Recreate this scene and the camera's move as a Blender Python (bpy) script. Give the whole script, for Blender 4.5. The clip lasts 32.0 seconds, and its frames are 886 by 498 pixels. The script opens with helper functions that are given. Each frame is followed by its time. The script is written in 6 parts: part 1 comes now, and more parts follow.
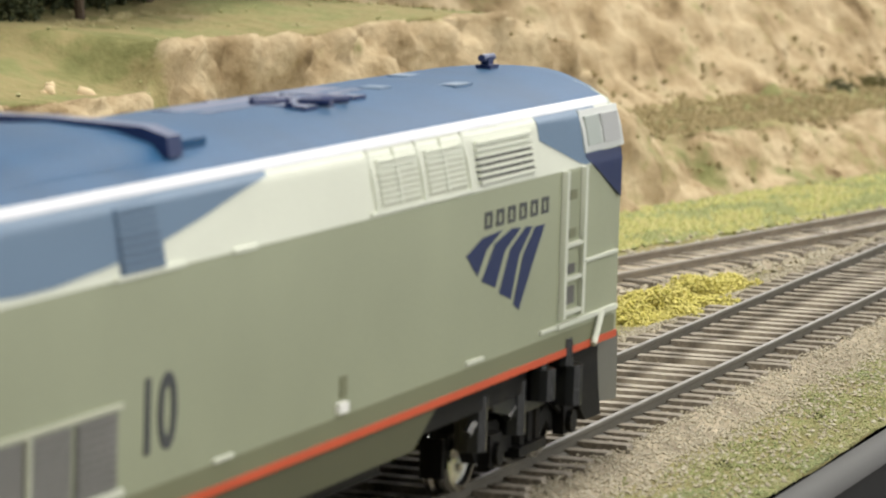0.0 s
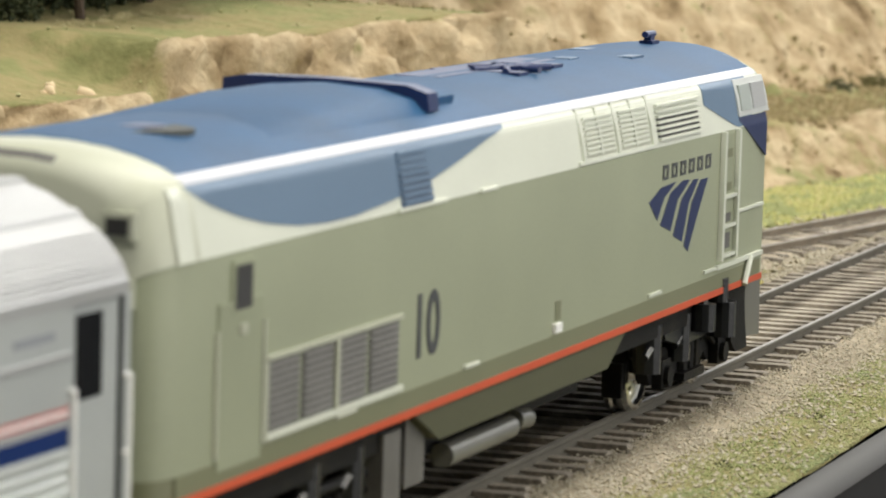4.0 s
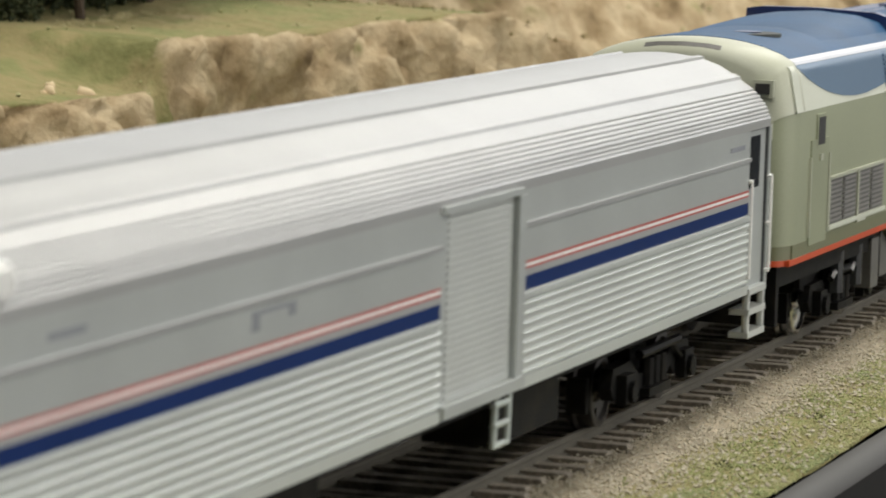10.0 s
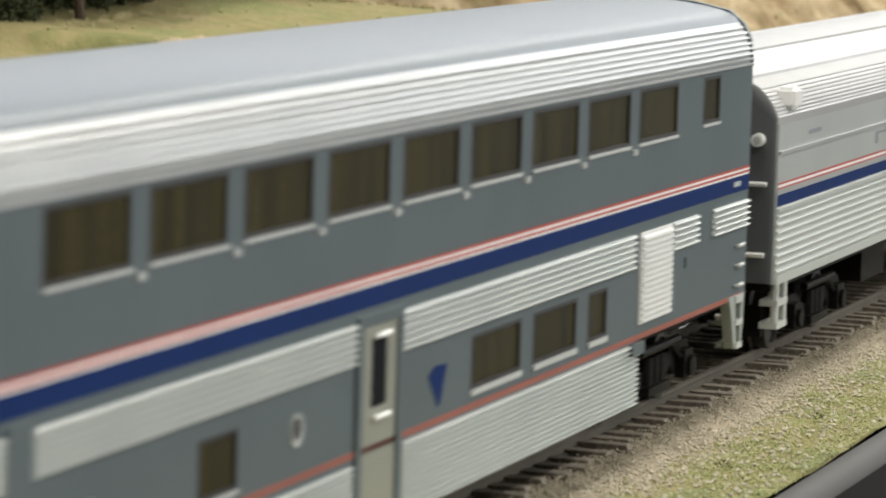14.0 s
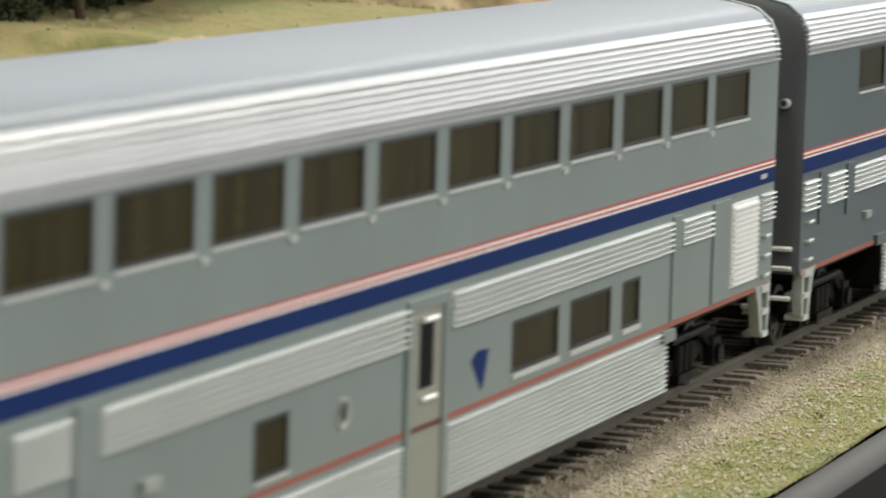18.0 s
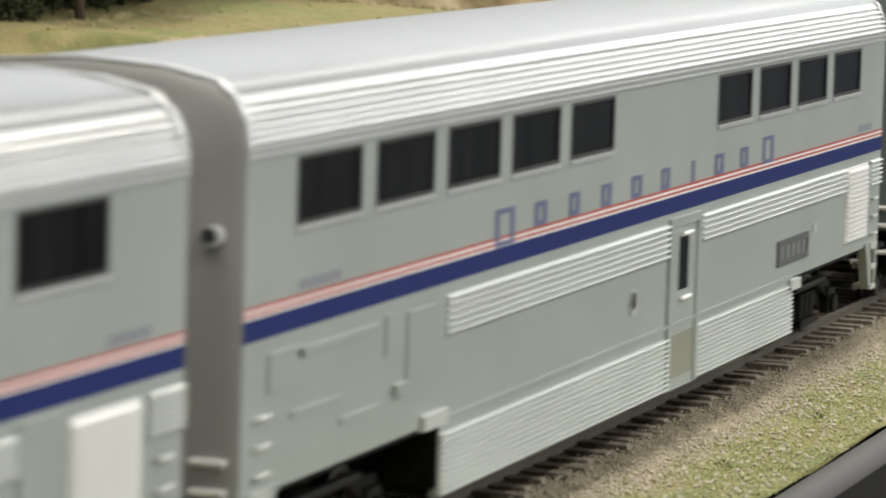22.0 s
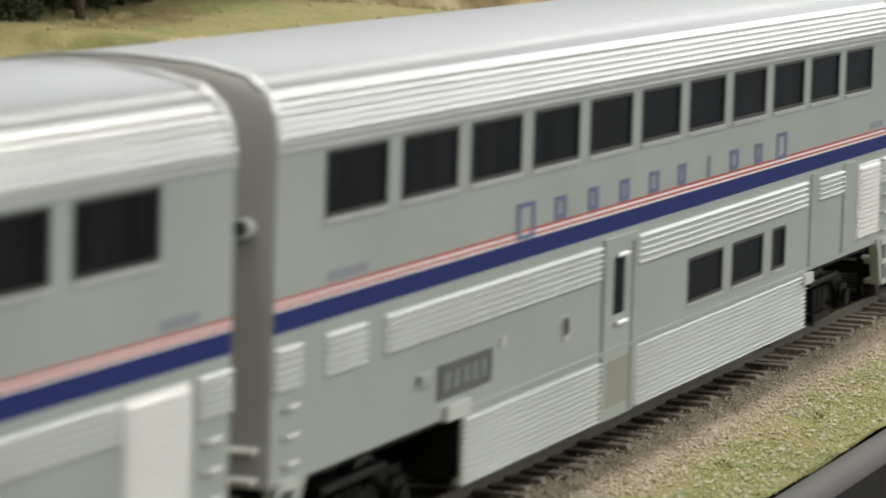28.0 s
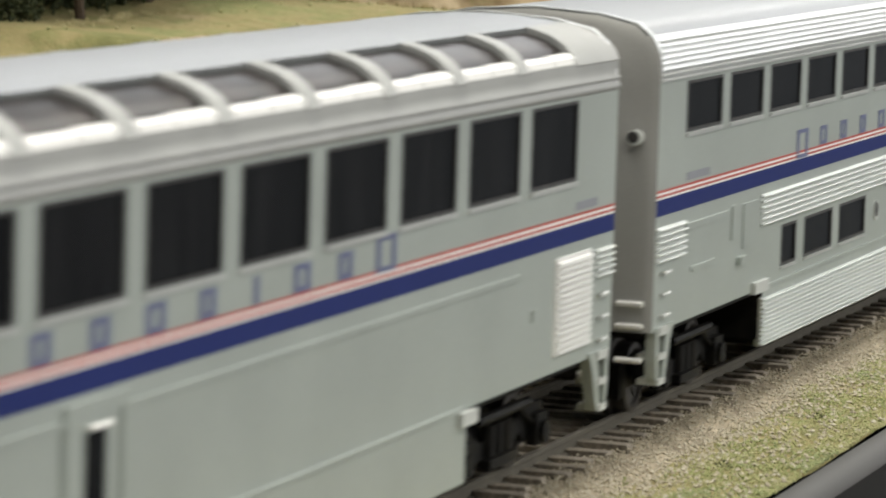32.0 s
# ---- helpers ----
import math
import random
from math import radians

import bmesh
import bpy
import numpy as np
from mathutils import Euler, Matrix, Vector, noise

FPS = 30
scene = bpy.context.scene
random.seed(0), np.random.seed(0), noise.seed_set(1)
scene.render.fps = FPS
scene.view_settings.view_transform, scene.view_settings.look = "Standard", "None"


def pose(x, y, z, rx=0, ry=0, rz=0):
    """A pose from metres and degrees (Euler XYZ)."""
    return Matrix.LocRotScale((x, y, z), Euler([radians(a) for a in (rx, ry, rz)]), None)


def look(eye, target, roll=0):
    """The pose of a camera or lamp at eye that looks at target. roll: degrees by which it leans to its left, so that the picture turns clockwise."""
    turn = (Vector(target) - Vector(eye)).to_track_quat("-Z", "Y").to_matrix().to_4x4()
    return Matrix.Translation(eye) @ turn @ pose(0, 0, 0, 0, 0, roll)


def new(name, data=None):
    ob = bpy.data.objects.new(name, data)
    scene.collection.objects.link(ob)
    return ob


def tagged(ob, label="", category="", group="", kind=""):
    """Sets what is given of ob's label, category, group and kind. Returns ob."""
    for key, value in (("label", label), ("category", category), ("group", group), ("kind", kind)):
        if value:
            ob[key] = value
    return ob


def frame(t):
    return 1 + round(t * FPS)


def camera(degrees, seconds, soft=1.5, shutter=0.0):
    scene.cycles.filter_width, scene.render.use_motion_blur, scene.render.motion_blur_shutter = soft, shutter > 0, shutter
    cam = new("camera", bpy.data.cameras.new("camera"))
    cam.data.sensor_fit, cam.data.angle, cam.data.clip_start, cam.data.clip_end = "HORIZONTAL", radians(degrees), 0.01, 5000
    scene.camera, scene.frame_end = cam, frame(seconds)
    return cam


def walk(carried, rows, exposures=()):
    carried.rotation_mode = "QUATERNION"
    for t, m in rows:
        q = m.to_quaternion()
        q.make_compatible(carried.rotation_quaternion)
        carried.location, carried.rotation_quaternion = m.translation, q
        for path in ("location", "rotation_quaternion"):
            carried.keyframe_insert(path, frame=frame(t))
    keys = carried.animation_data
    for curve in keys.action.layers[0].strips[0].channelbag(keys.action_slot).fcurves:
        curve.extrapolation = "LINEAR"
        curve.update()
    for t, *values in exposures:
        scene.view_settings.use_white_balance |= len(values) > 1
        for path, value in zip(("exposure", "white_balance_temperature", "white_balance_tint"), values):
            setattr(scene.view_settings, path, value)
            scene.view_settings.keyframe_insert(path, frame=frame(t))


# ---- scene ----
# The layout is HO scale, save the side track: 1 unit here is a metre, and lengths below are millimetres times MM.
MM = 0.001
cam = camera(13.03, 32.0, soft=1.8, shutter=0.7)
EYE = Vector((0.0, -157.18 * MM, 79.63 * MM))
AIM = EYE + Vector((0.94086, 0.32131, -0.10745))
walk(cam, [(0.0, look(EYE, AIM, 1.726)), (32.0, look(EYE, AIM, 1.726))], exposures=[(0.0, 0.05), (6.0, 0.0), (9.0, -0.2), (11.0, -0.3), (13.0, -0.02), (16.0, 0.08), (19.0, 0.0), (22.0, 0.0), (25.0, -0.12), (28.0, -0.1), (32.0, -0.04)])
cam.data.dof.use_dof = True
cam.data.dof.focus_distance = 0.59
cam.data.dof.aperture_fstop = 84

# ---- light: unseen hall with overhead lamp rows, two added fills, white ceiling, grey walls ----
world = bpy.data.worlds.new("hall_air")
world.use_nodes = True
world.node_tree.nodes["Background"].inputs["Color"].default_value = (0.9, 0.93, 1.0, 1)
world.node_tree.nodes["Background"].inputs["Strength"].default_value = 0.25
scene.world = world


def area_lamp(name, x, y, z, sx, sy, power, color=(1.0, 0.96, 0.88)):
    data = bpy.data.lights.new(name, "AREA")
    data.shape, data.size, data.size_y, data.energy, data.color = "RECTANGLE", sx, sy, power, color
    ob = new(name, data)
    ob.location = (x, y, z)
    return ob


# Unseen overhead lamps, placed for the train's shadow and the relief of the ribs.
area_lamp("unseen_overhead_row", 1.1, -0.02, 1.75, 6.2, 0.25, 82)
area_lamp("unseen_overhead_row", 1.1, -1.6, 1.75, 6.2, 0.25, 62)
# Added fill lamp, unseen: lights the near sides from low down.
side_fill = area_lamp("hall_side_fill", 2.7, -4.9, 0.62, 5.6, 1.0, 122, (1.0, 0.97, 0.91))
side_fill.rotation_euler = (radians(90), 0, 0)
# Added lamp far ahead, unseen: puts the white highlight on the roof shoulders.
far_fill = area_lamp("far_highlight_fill", 5.85, 0.0, 1.40, 0.62, 6.5, 58, (0.97, 0.98, 1.0))
far_fill.rotation_euler = (0, radians(90), 0)


# ---- materials ----
def mat(name, color, rough=0.5, metal=0.0, vary=0.12, scale=220.0, fine=1800.0, bump=0.12, spec=0.5, dirt=None, dirt_amount=0.0, coat=0.0, streak=None, rv=0.03):
    """A painted, plastic, metal or earth surface, with patches at one scale and grain at another."""
    m = bpy.data.materials.new(name)
    m.use_nodes = True
    nt = m.node_tree
    n, l = nt.nodes, nt.links
    b = n["Principled BSDF"]
    b.inputs["Roughness"].default_value = rough
    b.inputs["Metallic"].default_value = metal
    b.inputs["Specular IOR Level"].default_value = spec
    b.inputs["Coat Weight"].default_value = coat
    tc = n.new("ShaderNodeTexCoord")
    big = n.new("ShaderNodeTexNoise")
    big.inputs["Scale"].default_value = scale
    big.inputs["Detail"].default_value = 4
    small = n.new("ShaderNodeTexNoise")
    small.inputs["Scale"].default_value = fine
    small.inputs["Detail"].default_value = 3
    src = tc.outputs["Object"]
    if streak:
        mp = n.new("ShaderNodeMapping")
        mp.inputs["Scale"].default_value = streak
        l.new(src, mp.inputs["Vector"])
        src = mp.outputs["Vector"]
    l.new(src, big.inputs["Vector"])
    l.new(tc.outputs["Object"], small.inputs["Vector"])
    lo, hi = 1 - vary, 1 + vary
    mr = n.new("ShaderNodeMapRange")
    mr.inputs["From Min"].default_value, mr.inputs["From Max"].default_value = 0.3, 0.7
    mr.inputs["To Min"].default_value, mr.inputs["To Max"].default_value = lo, hi
    l.new(big.outputs["Fac"], mr.inputs["Value"])
    mr2 = n.new("ShaderNodeMapRange")
    mr2.inputs["From Min"].default_value, mr2.inputs["From Max"].default_value = 0.3, 0.7
    mr2.inputs["To Min"].default_value, mr2.inputs["To Max"].default_value = 1 - vary * 0.6, 1 + vary * 0.6
    l.new(small.outputs["Fac"], mr2.inputs["Value"])
    mul = n.new("ShaderNodeMath")
    mul.operation = "MULTIPLY"
    l.new(mr.outputs["Result"], mul.inputs[0])
    l.new(mr2.outputs["Result"], mul.inputs[1])
    vm = n.new("ShaderNodeVectorMath")
    vm.operation = "SCALE"
    vm.inputs[0].default_value = color
    l.new(mul.outputs["Value"], vm.inputs["Scale"])
    out = vm.outputs["Vector"]
    if dirt:
        mix = n.new("ShaderNodeMix")
        mix.data_type = "RGBA"
        ramp = n.new("ShaderNodeMapRange")
        ramp.inputs["From Min"].default_value, ramp.inputs["From Max"].default_value = 0.62 - dirt_amount * 0.3, 0.72
        d = n.new("ShaderNodeTexNoise")
        d.inputs["Scale"].default_value = scale * 0.6
        d.inputs["Detail"].default_value = 6
        l.new(tc.outputs["Object"], d.inputs["Vector"])
        l.new(d.outputs["Fac"], ramp.inputs["Value"])
        l.new(ramp.outputs["Result"], mix.inputs["Factor"])
        l.new(out, mix.inputs["A"])
        mix.inputs["B"].default_value = (*dirt, 1)
        out = mix.outputs["Result"]
    l.new(out, b.inputs["Base Color"])
    rr = n.new("ShaderNodeMapRange")
    rr.inputs["To Min"].default_value, rr.inputs["To Max"].default_value = max(0.03, rough - rv), min(1, rough + rv)
    l.new(big.outputs["Fac"], rr.inputs["Value"])
    l.new(rr.outputs["Result"], b.inputs["Roughness"])
    if bump:
        bp = n.new("ShaderNodeBump")
        bp.inputs["Strength"].default_value = bump
        bp.inputs["Distance"].default_value = 0.0004
        l.new(small.outputs["Fac"], bp.inputs["Height"])
        l.new(bp.outputs["Normal"], b.inputs["Normal"])
    return m


# silver coach paint in three ages, as the cars show it
M_RIBGREY = mat("grey_ribbed_roof", (0.46, 0.48, 0.48), 0.32, 0.25, 0.05, 60, 2500, 0.04, 0.4)
M_ROOFGLASS = mat("brown_roof_glass", (0.022, 0.018, 0.017), 0.3, 0.0, 0.8, 150, 2500, 0.0, 0.06)
M_RIBDULL = mat("dull_silver_rib", (0.36, 0.37, 0.365), 0.55, 0.05, 0.06, 120, 2500, 0.05, 0.2)
# Blue hatch turned grey: the tan reflection on it is in the colour.
M_HATCHGLEAM = mat("hatch_reflection_grey", (0.10, 0.105, 0.10), 0.6, 0.0, 0.08, 60, 2500, 0.05, 0.1)
M_SILVER = mat("silver_paint", (0.412, 0.456, 0.432), 0.42, 0.2, 0.05, 60, 2500, 0.05, 0.3)
M_GREYCAR = mat("grey_paint", (0.262, 0.31, 0.30), 0.42, 0.2, 0.05, 60, 2500, 0.05, 0.3)
M_DARKCAR = mat("slate_grey_paint", (0.122, 0.153, 0.165), 0.44, 0.15, 0.06, 60, 2500, 0.05, 0.3)
M_FLUTE = mat("bright_fluted_steel", (0.58, 0.615, 0.59), 0.30, 0.42, 0.05, 60, 2500, 0.04, 0.3)
M_FLUTE2 = mat("silver_fluted_panel", (0.64, 0.675, 0.65), 0.34, 0.3, 0.05, 60, 2500, 0.04, 0.3)
M_RIB = mat("ribbed_roof_silver", (0.56, 0.58, 0.57), 0.30, 0.25, 0.05, 60, 2500, 0.04, 0.45)
M_ROOFDK = mat("slate_roof_paint", (0.125, 0.15, 0.172), 0.36, 0.1, 0.08, 40, 2500, 0.05, 0.2)
# Crown toned darker than the same silver on the sides, to dim its light.
M_ROOFTONED = mat("toned_down_roof_silver", (0.155, 0.167, 0.168), 0.32, 0.15, 0.06, 40, 2500, 0.05)
M_BAG = mat("baggage_silver", (0.49, 0.52, 0.51), 0.38, 0.25, 0.05, 60, 2500, 0.05)
M_BAGROOF = mat("baggage_roof_silver", (0.40, 0.41, 0.412), 0.42, 0.15, 0.05, 60, 2500, 0.05)
M_WHITE2 = mat("pale_silver_door", (0.56, 0.585, 0.57), 0.45, 0.1, 0.04, 80, 2500, 0.04)
M_PANEL = mat("pale_louvre_paint", (0.72, 0.73, 0.71), 0.42, 0.0, 0.04, 80, 2500, 0.04)
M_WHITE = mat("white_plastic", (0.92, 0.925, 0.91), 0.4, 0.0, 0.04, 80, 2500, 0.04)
M_BLUE = mat("navy_stripe", (0.008, 0.028, 0.125), 0.45, 0.0, 0.06, 80, 2500, 0.03, 0.08)
M_BLUE2 = mat("royal_blue_stripe", (0.020, 0.032, 0.15), 0.45, 0.0, 0.06, 80, 2500, 0.03, 0.1)
M_RED = mat("red_stripe", (0.50, 0.06, 0.04), 0.4, 0.0, 0.06, 80, 2500, 0.03)
M_REDDULL = mat("dull_red_line", (0.32, 0.10, 0.07), 0.5, 0.0, 0.08, 80, 2500, 0.03)
M_MARK = mat("pale_blue_lettering", (0.13, 0.152, 0.275), 0.4, 0.0, 0.05, 80, 2500, 0.03)
M_DARKMARK = mat("dark_grey_lettering", (0.05, 0.055, 0.06), 0.5, 0.0, 0.05, 80, 2500, 0.03)
M_GLASS = mat("black_window_glass", (0.0085, 0.0085, 0.009), 0.15, 0.0, 0.75, 120, 2500, 0.0, 0.10, streak=(3.0, 1.0, 0.3))
M_AMBER = mat("amber_window_glass", (0.044, 0.036, 0.011), 0.14, 0.0, 0.45, 120, 2500, 0.0, 0.22, streak=(3.0, 1.0, 0.25))
M_FADEMARK = mat("dark_grey_mark", (0.10, 0.108, 0.108), 0.5, 0.0, 0.05, 80, 2500, 0.03)
M_MARKPANEL = mat("grey_mark_panel", (0.22, 0.24, 0.23), 0.5, 0.0, 0.1, 200, 2500, 0.05)
M_GASKET = mat("dark_rubber_gasket", (0.03, 0.03, 0.03), 0.6, 0.0, 0.1, 200, 2500, 0.05)
# Near-black filling: the darkness inside the cars is put into this colour.
M_INSIDE = mat("unlit_inside_fill", (0.02, 0.02, 0.018), 0.8, 0.0, 0.1, 200, 2500, 0.05)
# End walls in darker copies of the side paints: shade put into colour.
M_SHADEDGREY = mat("shaded_end_grey", (0.135, 0.155, 0.155), 0.5, 0.0, 0.08, 80, 2500, 0.05, 0.3)
M_SHADEDDARK = mat("shaded_end_dark", (0.075, 0.08, 0.085), 0.5, 0.0, 0.08, 80, 2500, 0.05, 0.3)
M_SHADEDSILVER = mat("shaded_end_silver", (0.31, 0.312, 0.298), 0.42, 0.1, 0.05, 60, 2500, 0.05, 0.3)
M_BLACK = mat("black_underframe", (0.006, 0.006, 0.006), 0.6, 0.0, 0.25, 300, 2500, 0.2, 0.12, dirt=(0.018, 0.016, 0.012), dirt_amount=0.3)
M_GLOSS = mat("glossy_black_plastic", (0.012, 0.013, 0.014), 0.3, 0.0, 0.2, 300, 2500, 0.15, 0.5)
M_WHEEL = mat("bare_wheel_metal", (0.70, 0.70, 0.68), 0.2, 1.0, 0.1, 300, 2500, 0.05)
M_WHEELDK = mat("dark_wheel_metal", (0.045, 0.042, 0.04), 0.45, 0.4, 0.15, 300, 2500, 0.05)
M_DOORGREY = mat("olive_grey_door", (0.30, 0.31, 0.26), 0.45, 0.15, 0.05, 80, 2500, 0.04)
M_OLIVE = mat("warm_grey_paint", (0.318, 0.345, 0.24), 0.48, 0.0, 0.05, 50, 2500, 0.05, 0.3)
M_OLIVEDK = mat("dark_warm_grey", (0.175, 0.185, 0.105), 0.5, 0.0, 0.05, 50, 2500, 0.05)
M_CREAM = mat("pale_cream_paint", (0.66, 0.69, 0.60), 0.42, 0.0, 0.04, 50, 2500, 0.05, 0.3)
# Wider patch variation in this blue mimics the roof's mottled reflections.
M_ROOFBLUE = mat("steel_blue_roof", (0.023, 0.080, 0.175), 0.5, 0.0, 0.16, 60, 2500, 0.06, 0.12)
M_SIDEBLUE = mat("slate_blue_paint", (0.105, 0.175, 0.27), 0.42, 0.0, 0.05, 50, 2500, 0.05)
M_LOUVRE = mat("slate_blue_louvre", (0.06, 0.105, 0.175), 0.45, 0.0, 0.06, 50, 2500, 0.04)
M_CREAMDK = mat("olive_cream_paint", (0.47, 0.49, 0.39), 0.45, 0.0, 0.04, 50, 2500, 0.05)
# Eave band in bluish white: the bright highlight on it is painted in.
M_EAVESHEEN = mat("eave_highlight_white", (0.51, 0.525, 0.575), 0.35, 0.0, 0.04, 50, 2500, 0.04, 0.5)
M_NUMBER = mat("faded_lettering", (0.27, 0.285, 0.32), 0.5, 0.0, 0.05, 80, 2500, 0.03)
M_NAVY = mat("deep_navy_paint", (0.016, 0.030, 0.105), 0.38, 0.0, 0.06, 50, 2500, 0.04)
M_ORANGE = mat("orange_red_stripe", (0.60, 0.085, 0.025), 0.42, 0.0, 0.06, 50, 2500, 0.04)
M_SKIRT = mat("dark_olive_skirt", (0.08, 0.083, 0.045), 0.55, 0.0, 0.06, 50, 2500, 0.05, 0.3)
M_MESH = mat("dark_grey_grille", (0.12, 0.118, 0.112), 0.5, 0.1, 0.15, 200, 2500, 0.1)
M_SLAT = mat("grey_screen_slat", (0.24, 0.235, 0.225), 0.5, 0.0, 0.08, 200, 2500, 0.05)
M_TANK = mat("grey_air_tank", (0.15, 0.15, 0.135), 0.4, 0.1, 0.08, 200, 2500, 0.05)
M_RAIL = mat("weathered_rail", (0.085, 0.078, 0.06), 0.65, 0.1, 0.18, 150, 2500, 0.15)
M_RAILDULL = mat("tan_painted_rail", (0.20, 0.17, 0.13), 0.7, 0.0, 0.18, 150, 2500, 0.15)
M_RAILTOP = mat("polished_rail_head", (0.22, 0.205, 0.18), 0.45, 0.4, 0.12, 150, 2500, 0.08)
M_TIE = mat("weathered_tie", (0.215, 0.19, 0.155), 0.85, 0.0, 0.3, 300, 1600, 0.5, 0.2, dirt=(0.50, 0.455, 0.385), dirt_amount=0.8)
M_BALLAST = mat("ballast_bed", (0.40, 0.345, 0.255), 0.9, 0.0, 0.22, 250, 900, 0.8, dirt=(0.19, 0.155, 0.11), dirt_amount=0.5)
M_FASCIA = mat("black_fascia", (0.008, 0.008, 0.008), 0.9, 0.0, 0.1, 60, 2500, 0.05, 0.05)
M_TRIM = mat("grey_edge_trim", (0.085, 0.085, 0.085), 0.7, 0.0, 0.06, 60, 2500, 0.05, 0.2)
# Unseen walls, kept dark so panes and roofs reflect a dull blue grey.
M_WALL = mat("blue_grey_wall", (0.17, 0.19, 0.215), 0.9, 0.0, 0.05, 4, 60, 0.05)
M_CEIL = mat("white_ceiling", (0.75, 0.75, 0.73), 0.9, 0.0, 0.04, 4, 60, 0.05)
M_FLOOR = mat("dark_carpet", (0.06, 0.06, 0.07), 0.9, 0.0, 0.15, 20, 300, 0.3)
M_BARK = mat("tree_bark", (0.09, 0.065, 0.045), 0.9, 0.0, 0.25, 200, 900, 0.6)


def scatter_mat(name, colors, rough=0.9, bump=0.3):
    """Crumbs, stones or leaves, each island with a colour of its own from the list."""
    m = bpy.data.materials.new(name)
    m.use_nodes = True
    n, l = m.node_tree.nodes, m.node_tree.links
    b = n["Principled BSDF"]
    b.inputs["Roughness"].default_value = rough
    g = n.new("ShaderNodeNewGeometry")
    r = n.new("ShaderNodeValToRGB")
    e = r.color_ramp.elements
    while len(e) < len(colors):
        e.new(0.5)
    for i, c in enumerate(colors):
        e[i].position = i / (len(colors) - 1)
        e[i].color = (*c, 1)
    l.new(g.outputs["Random Per Island"], r.inputs["Fac"])
    l.new(r.outputs["Color"], b.inputs["Base Color"])
    return m


M_STONES = scatter_mat("ballast_stones", [(0.455, 0.42, 0.325), (0.41, 0.37, 0.28), (0.51, 0.475, 0.385), (0.32, 0.285, 0.21), (0.465, 0.42, 0.325), (0.43, 0.40, 0.33)])
M_TURF = scatter_mat("turf_crumbs", [(0.37, 0.37, 0.175), (0.40, 0.39, 0.21), (0.34, 0.35, 0.155), (0.43, 0.405, 0.24), (0.38, 0.375, 0.185), (0.32, 0.335, 0.145)])
M_TURF2 = scatter_mat("bright_turf_crumbs", [(0.42, 0.42, 0.15), (0.48, 0.455, 0.19), (0.34, 0.36, 0.12), (0.52, 0.47, 0.23)])
M_TURF3 = scatter_mat("green_turf_crumbs", [(0.30, 0.335, 0.14), (0.33, 0.355, 0.16), (0.27, 0.31, 0.125), (0.36, 0.37, 0.185)])
M_TURF4 = scatter_mat("cool_turf_crumbs", [(0.29, 0.335, 0.165), (0.33, 0.36, 0.19), (0.25, 0.30, 0.14), (0.37, 0.375, 0.21)])
M_SHELF = scatter_mat("olive_brown_scrub", [(0.25, 0.195, 0.09), (0.30, 0.235, 0.12), (0.19, 0.16, 0.065), (0.34, 0.265, 0.15)])
M_SCRUB = scatter_mat("olive_scrub", [(0.10, 0.095, 0.03), (0.15, 0.13, 0.045), (0.07, 0.075, 0.025)])
M_BUSH = scatter_mat("yellow_bush_foam", [(0.62, 0.56, 0.16), (0.54, 0.50, 0.13), (0.70, 0.63, 0.24), (0.46, 0.43, 0.11)])
M_ROCK = scatter_mat("torn_plaster_rock", [(0.64, 0.50, 0.31), (0.57, 0.44, 0.26), (0.68, 0.55, 0.36), (0.60, 0.46, 0.28)])
M_DRY = scatter_mat("dry_grass_tips", [(0.42, 0.37, 0.20), (0.52, 0.47, 0.28), (0.30, 0.28, 0.12)])
M_LEAF = scatter_mat("dark_tree_foliage", [(0.04, 0.055, 0.02), (0.06, 0.07, 0.025), (0.03, 0.042, 0.018), (0.08, 0.085, 0.03)])


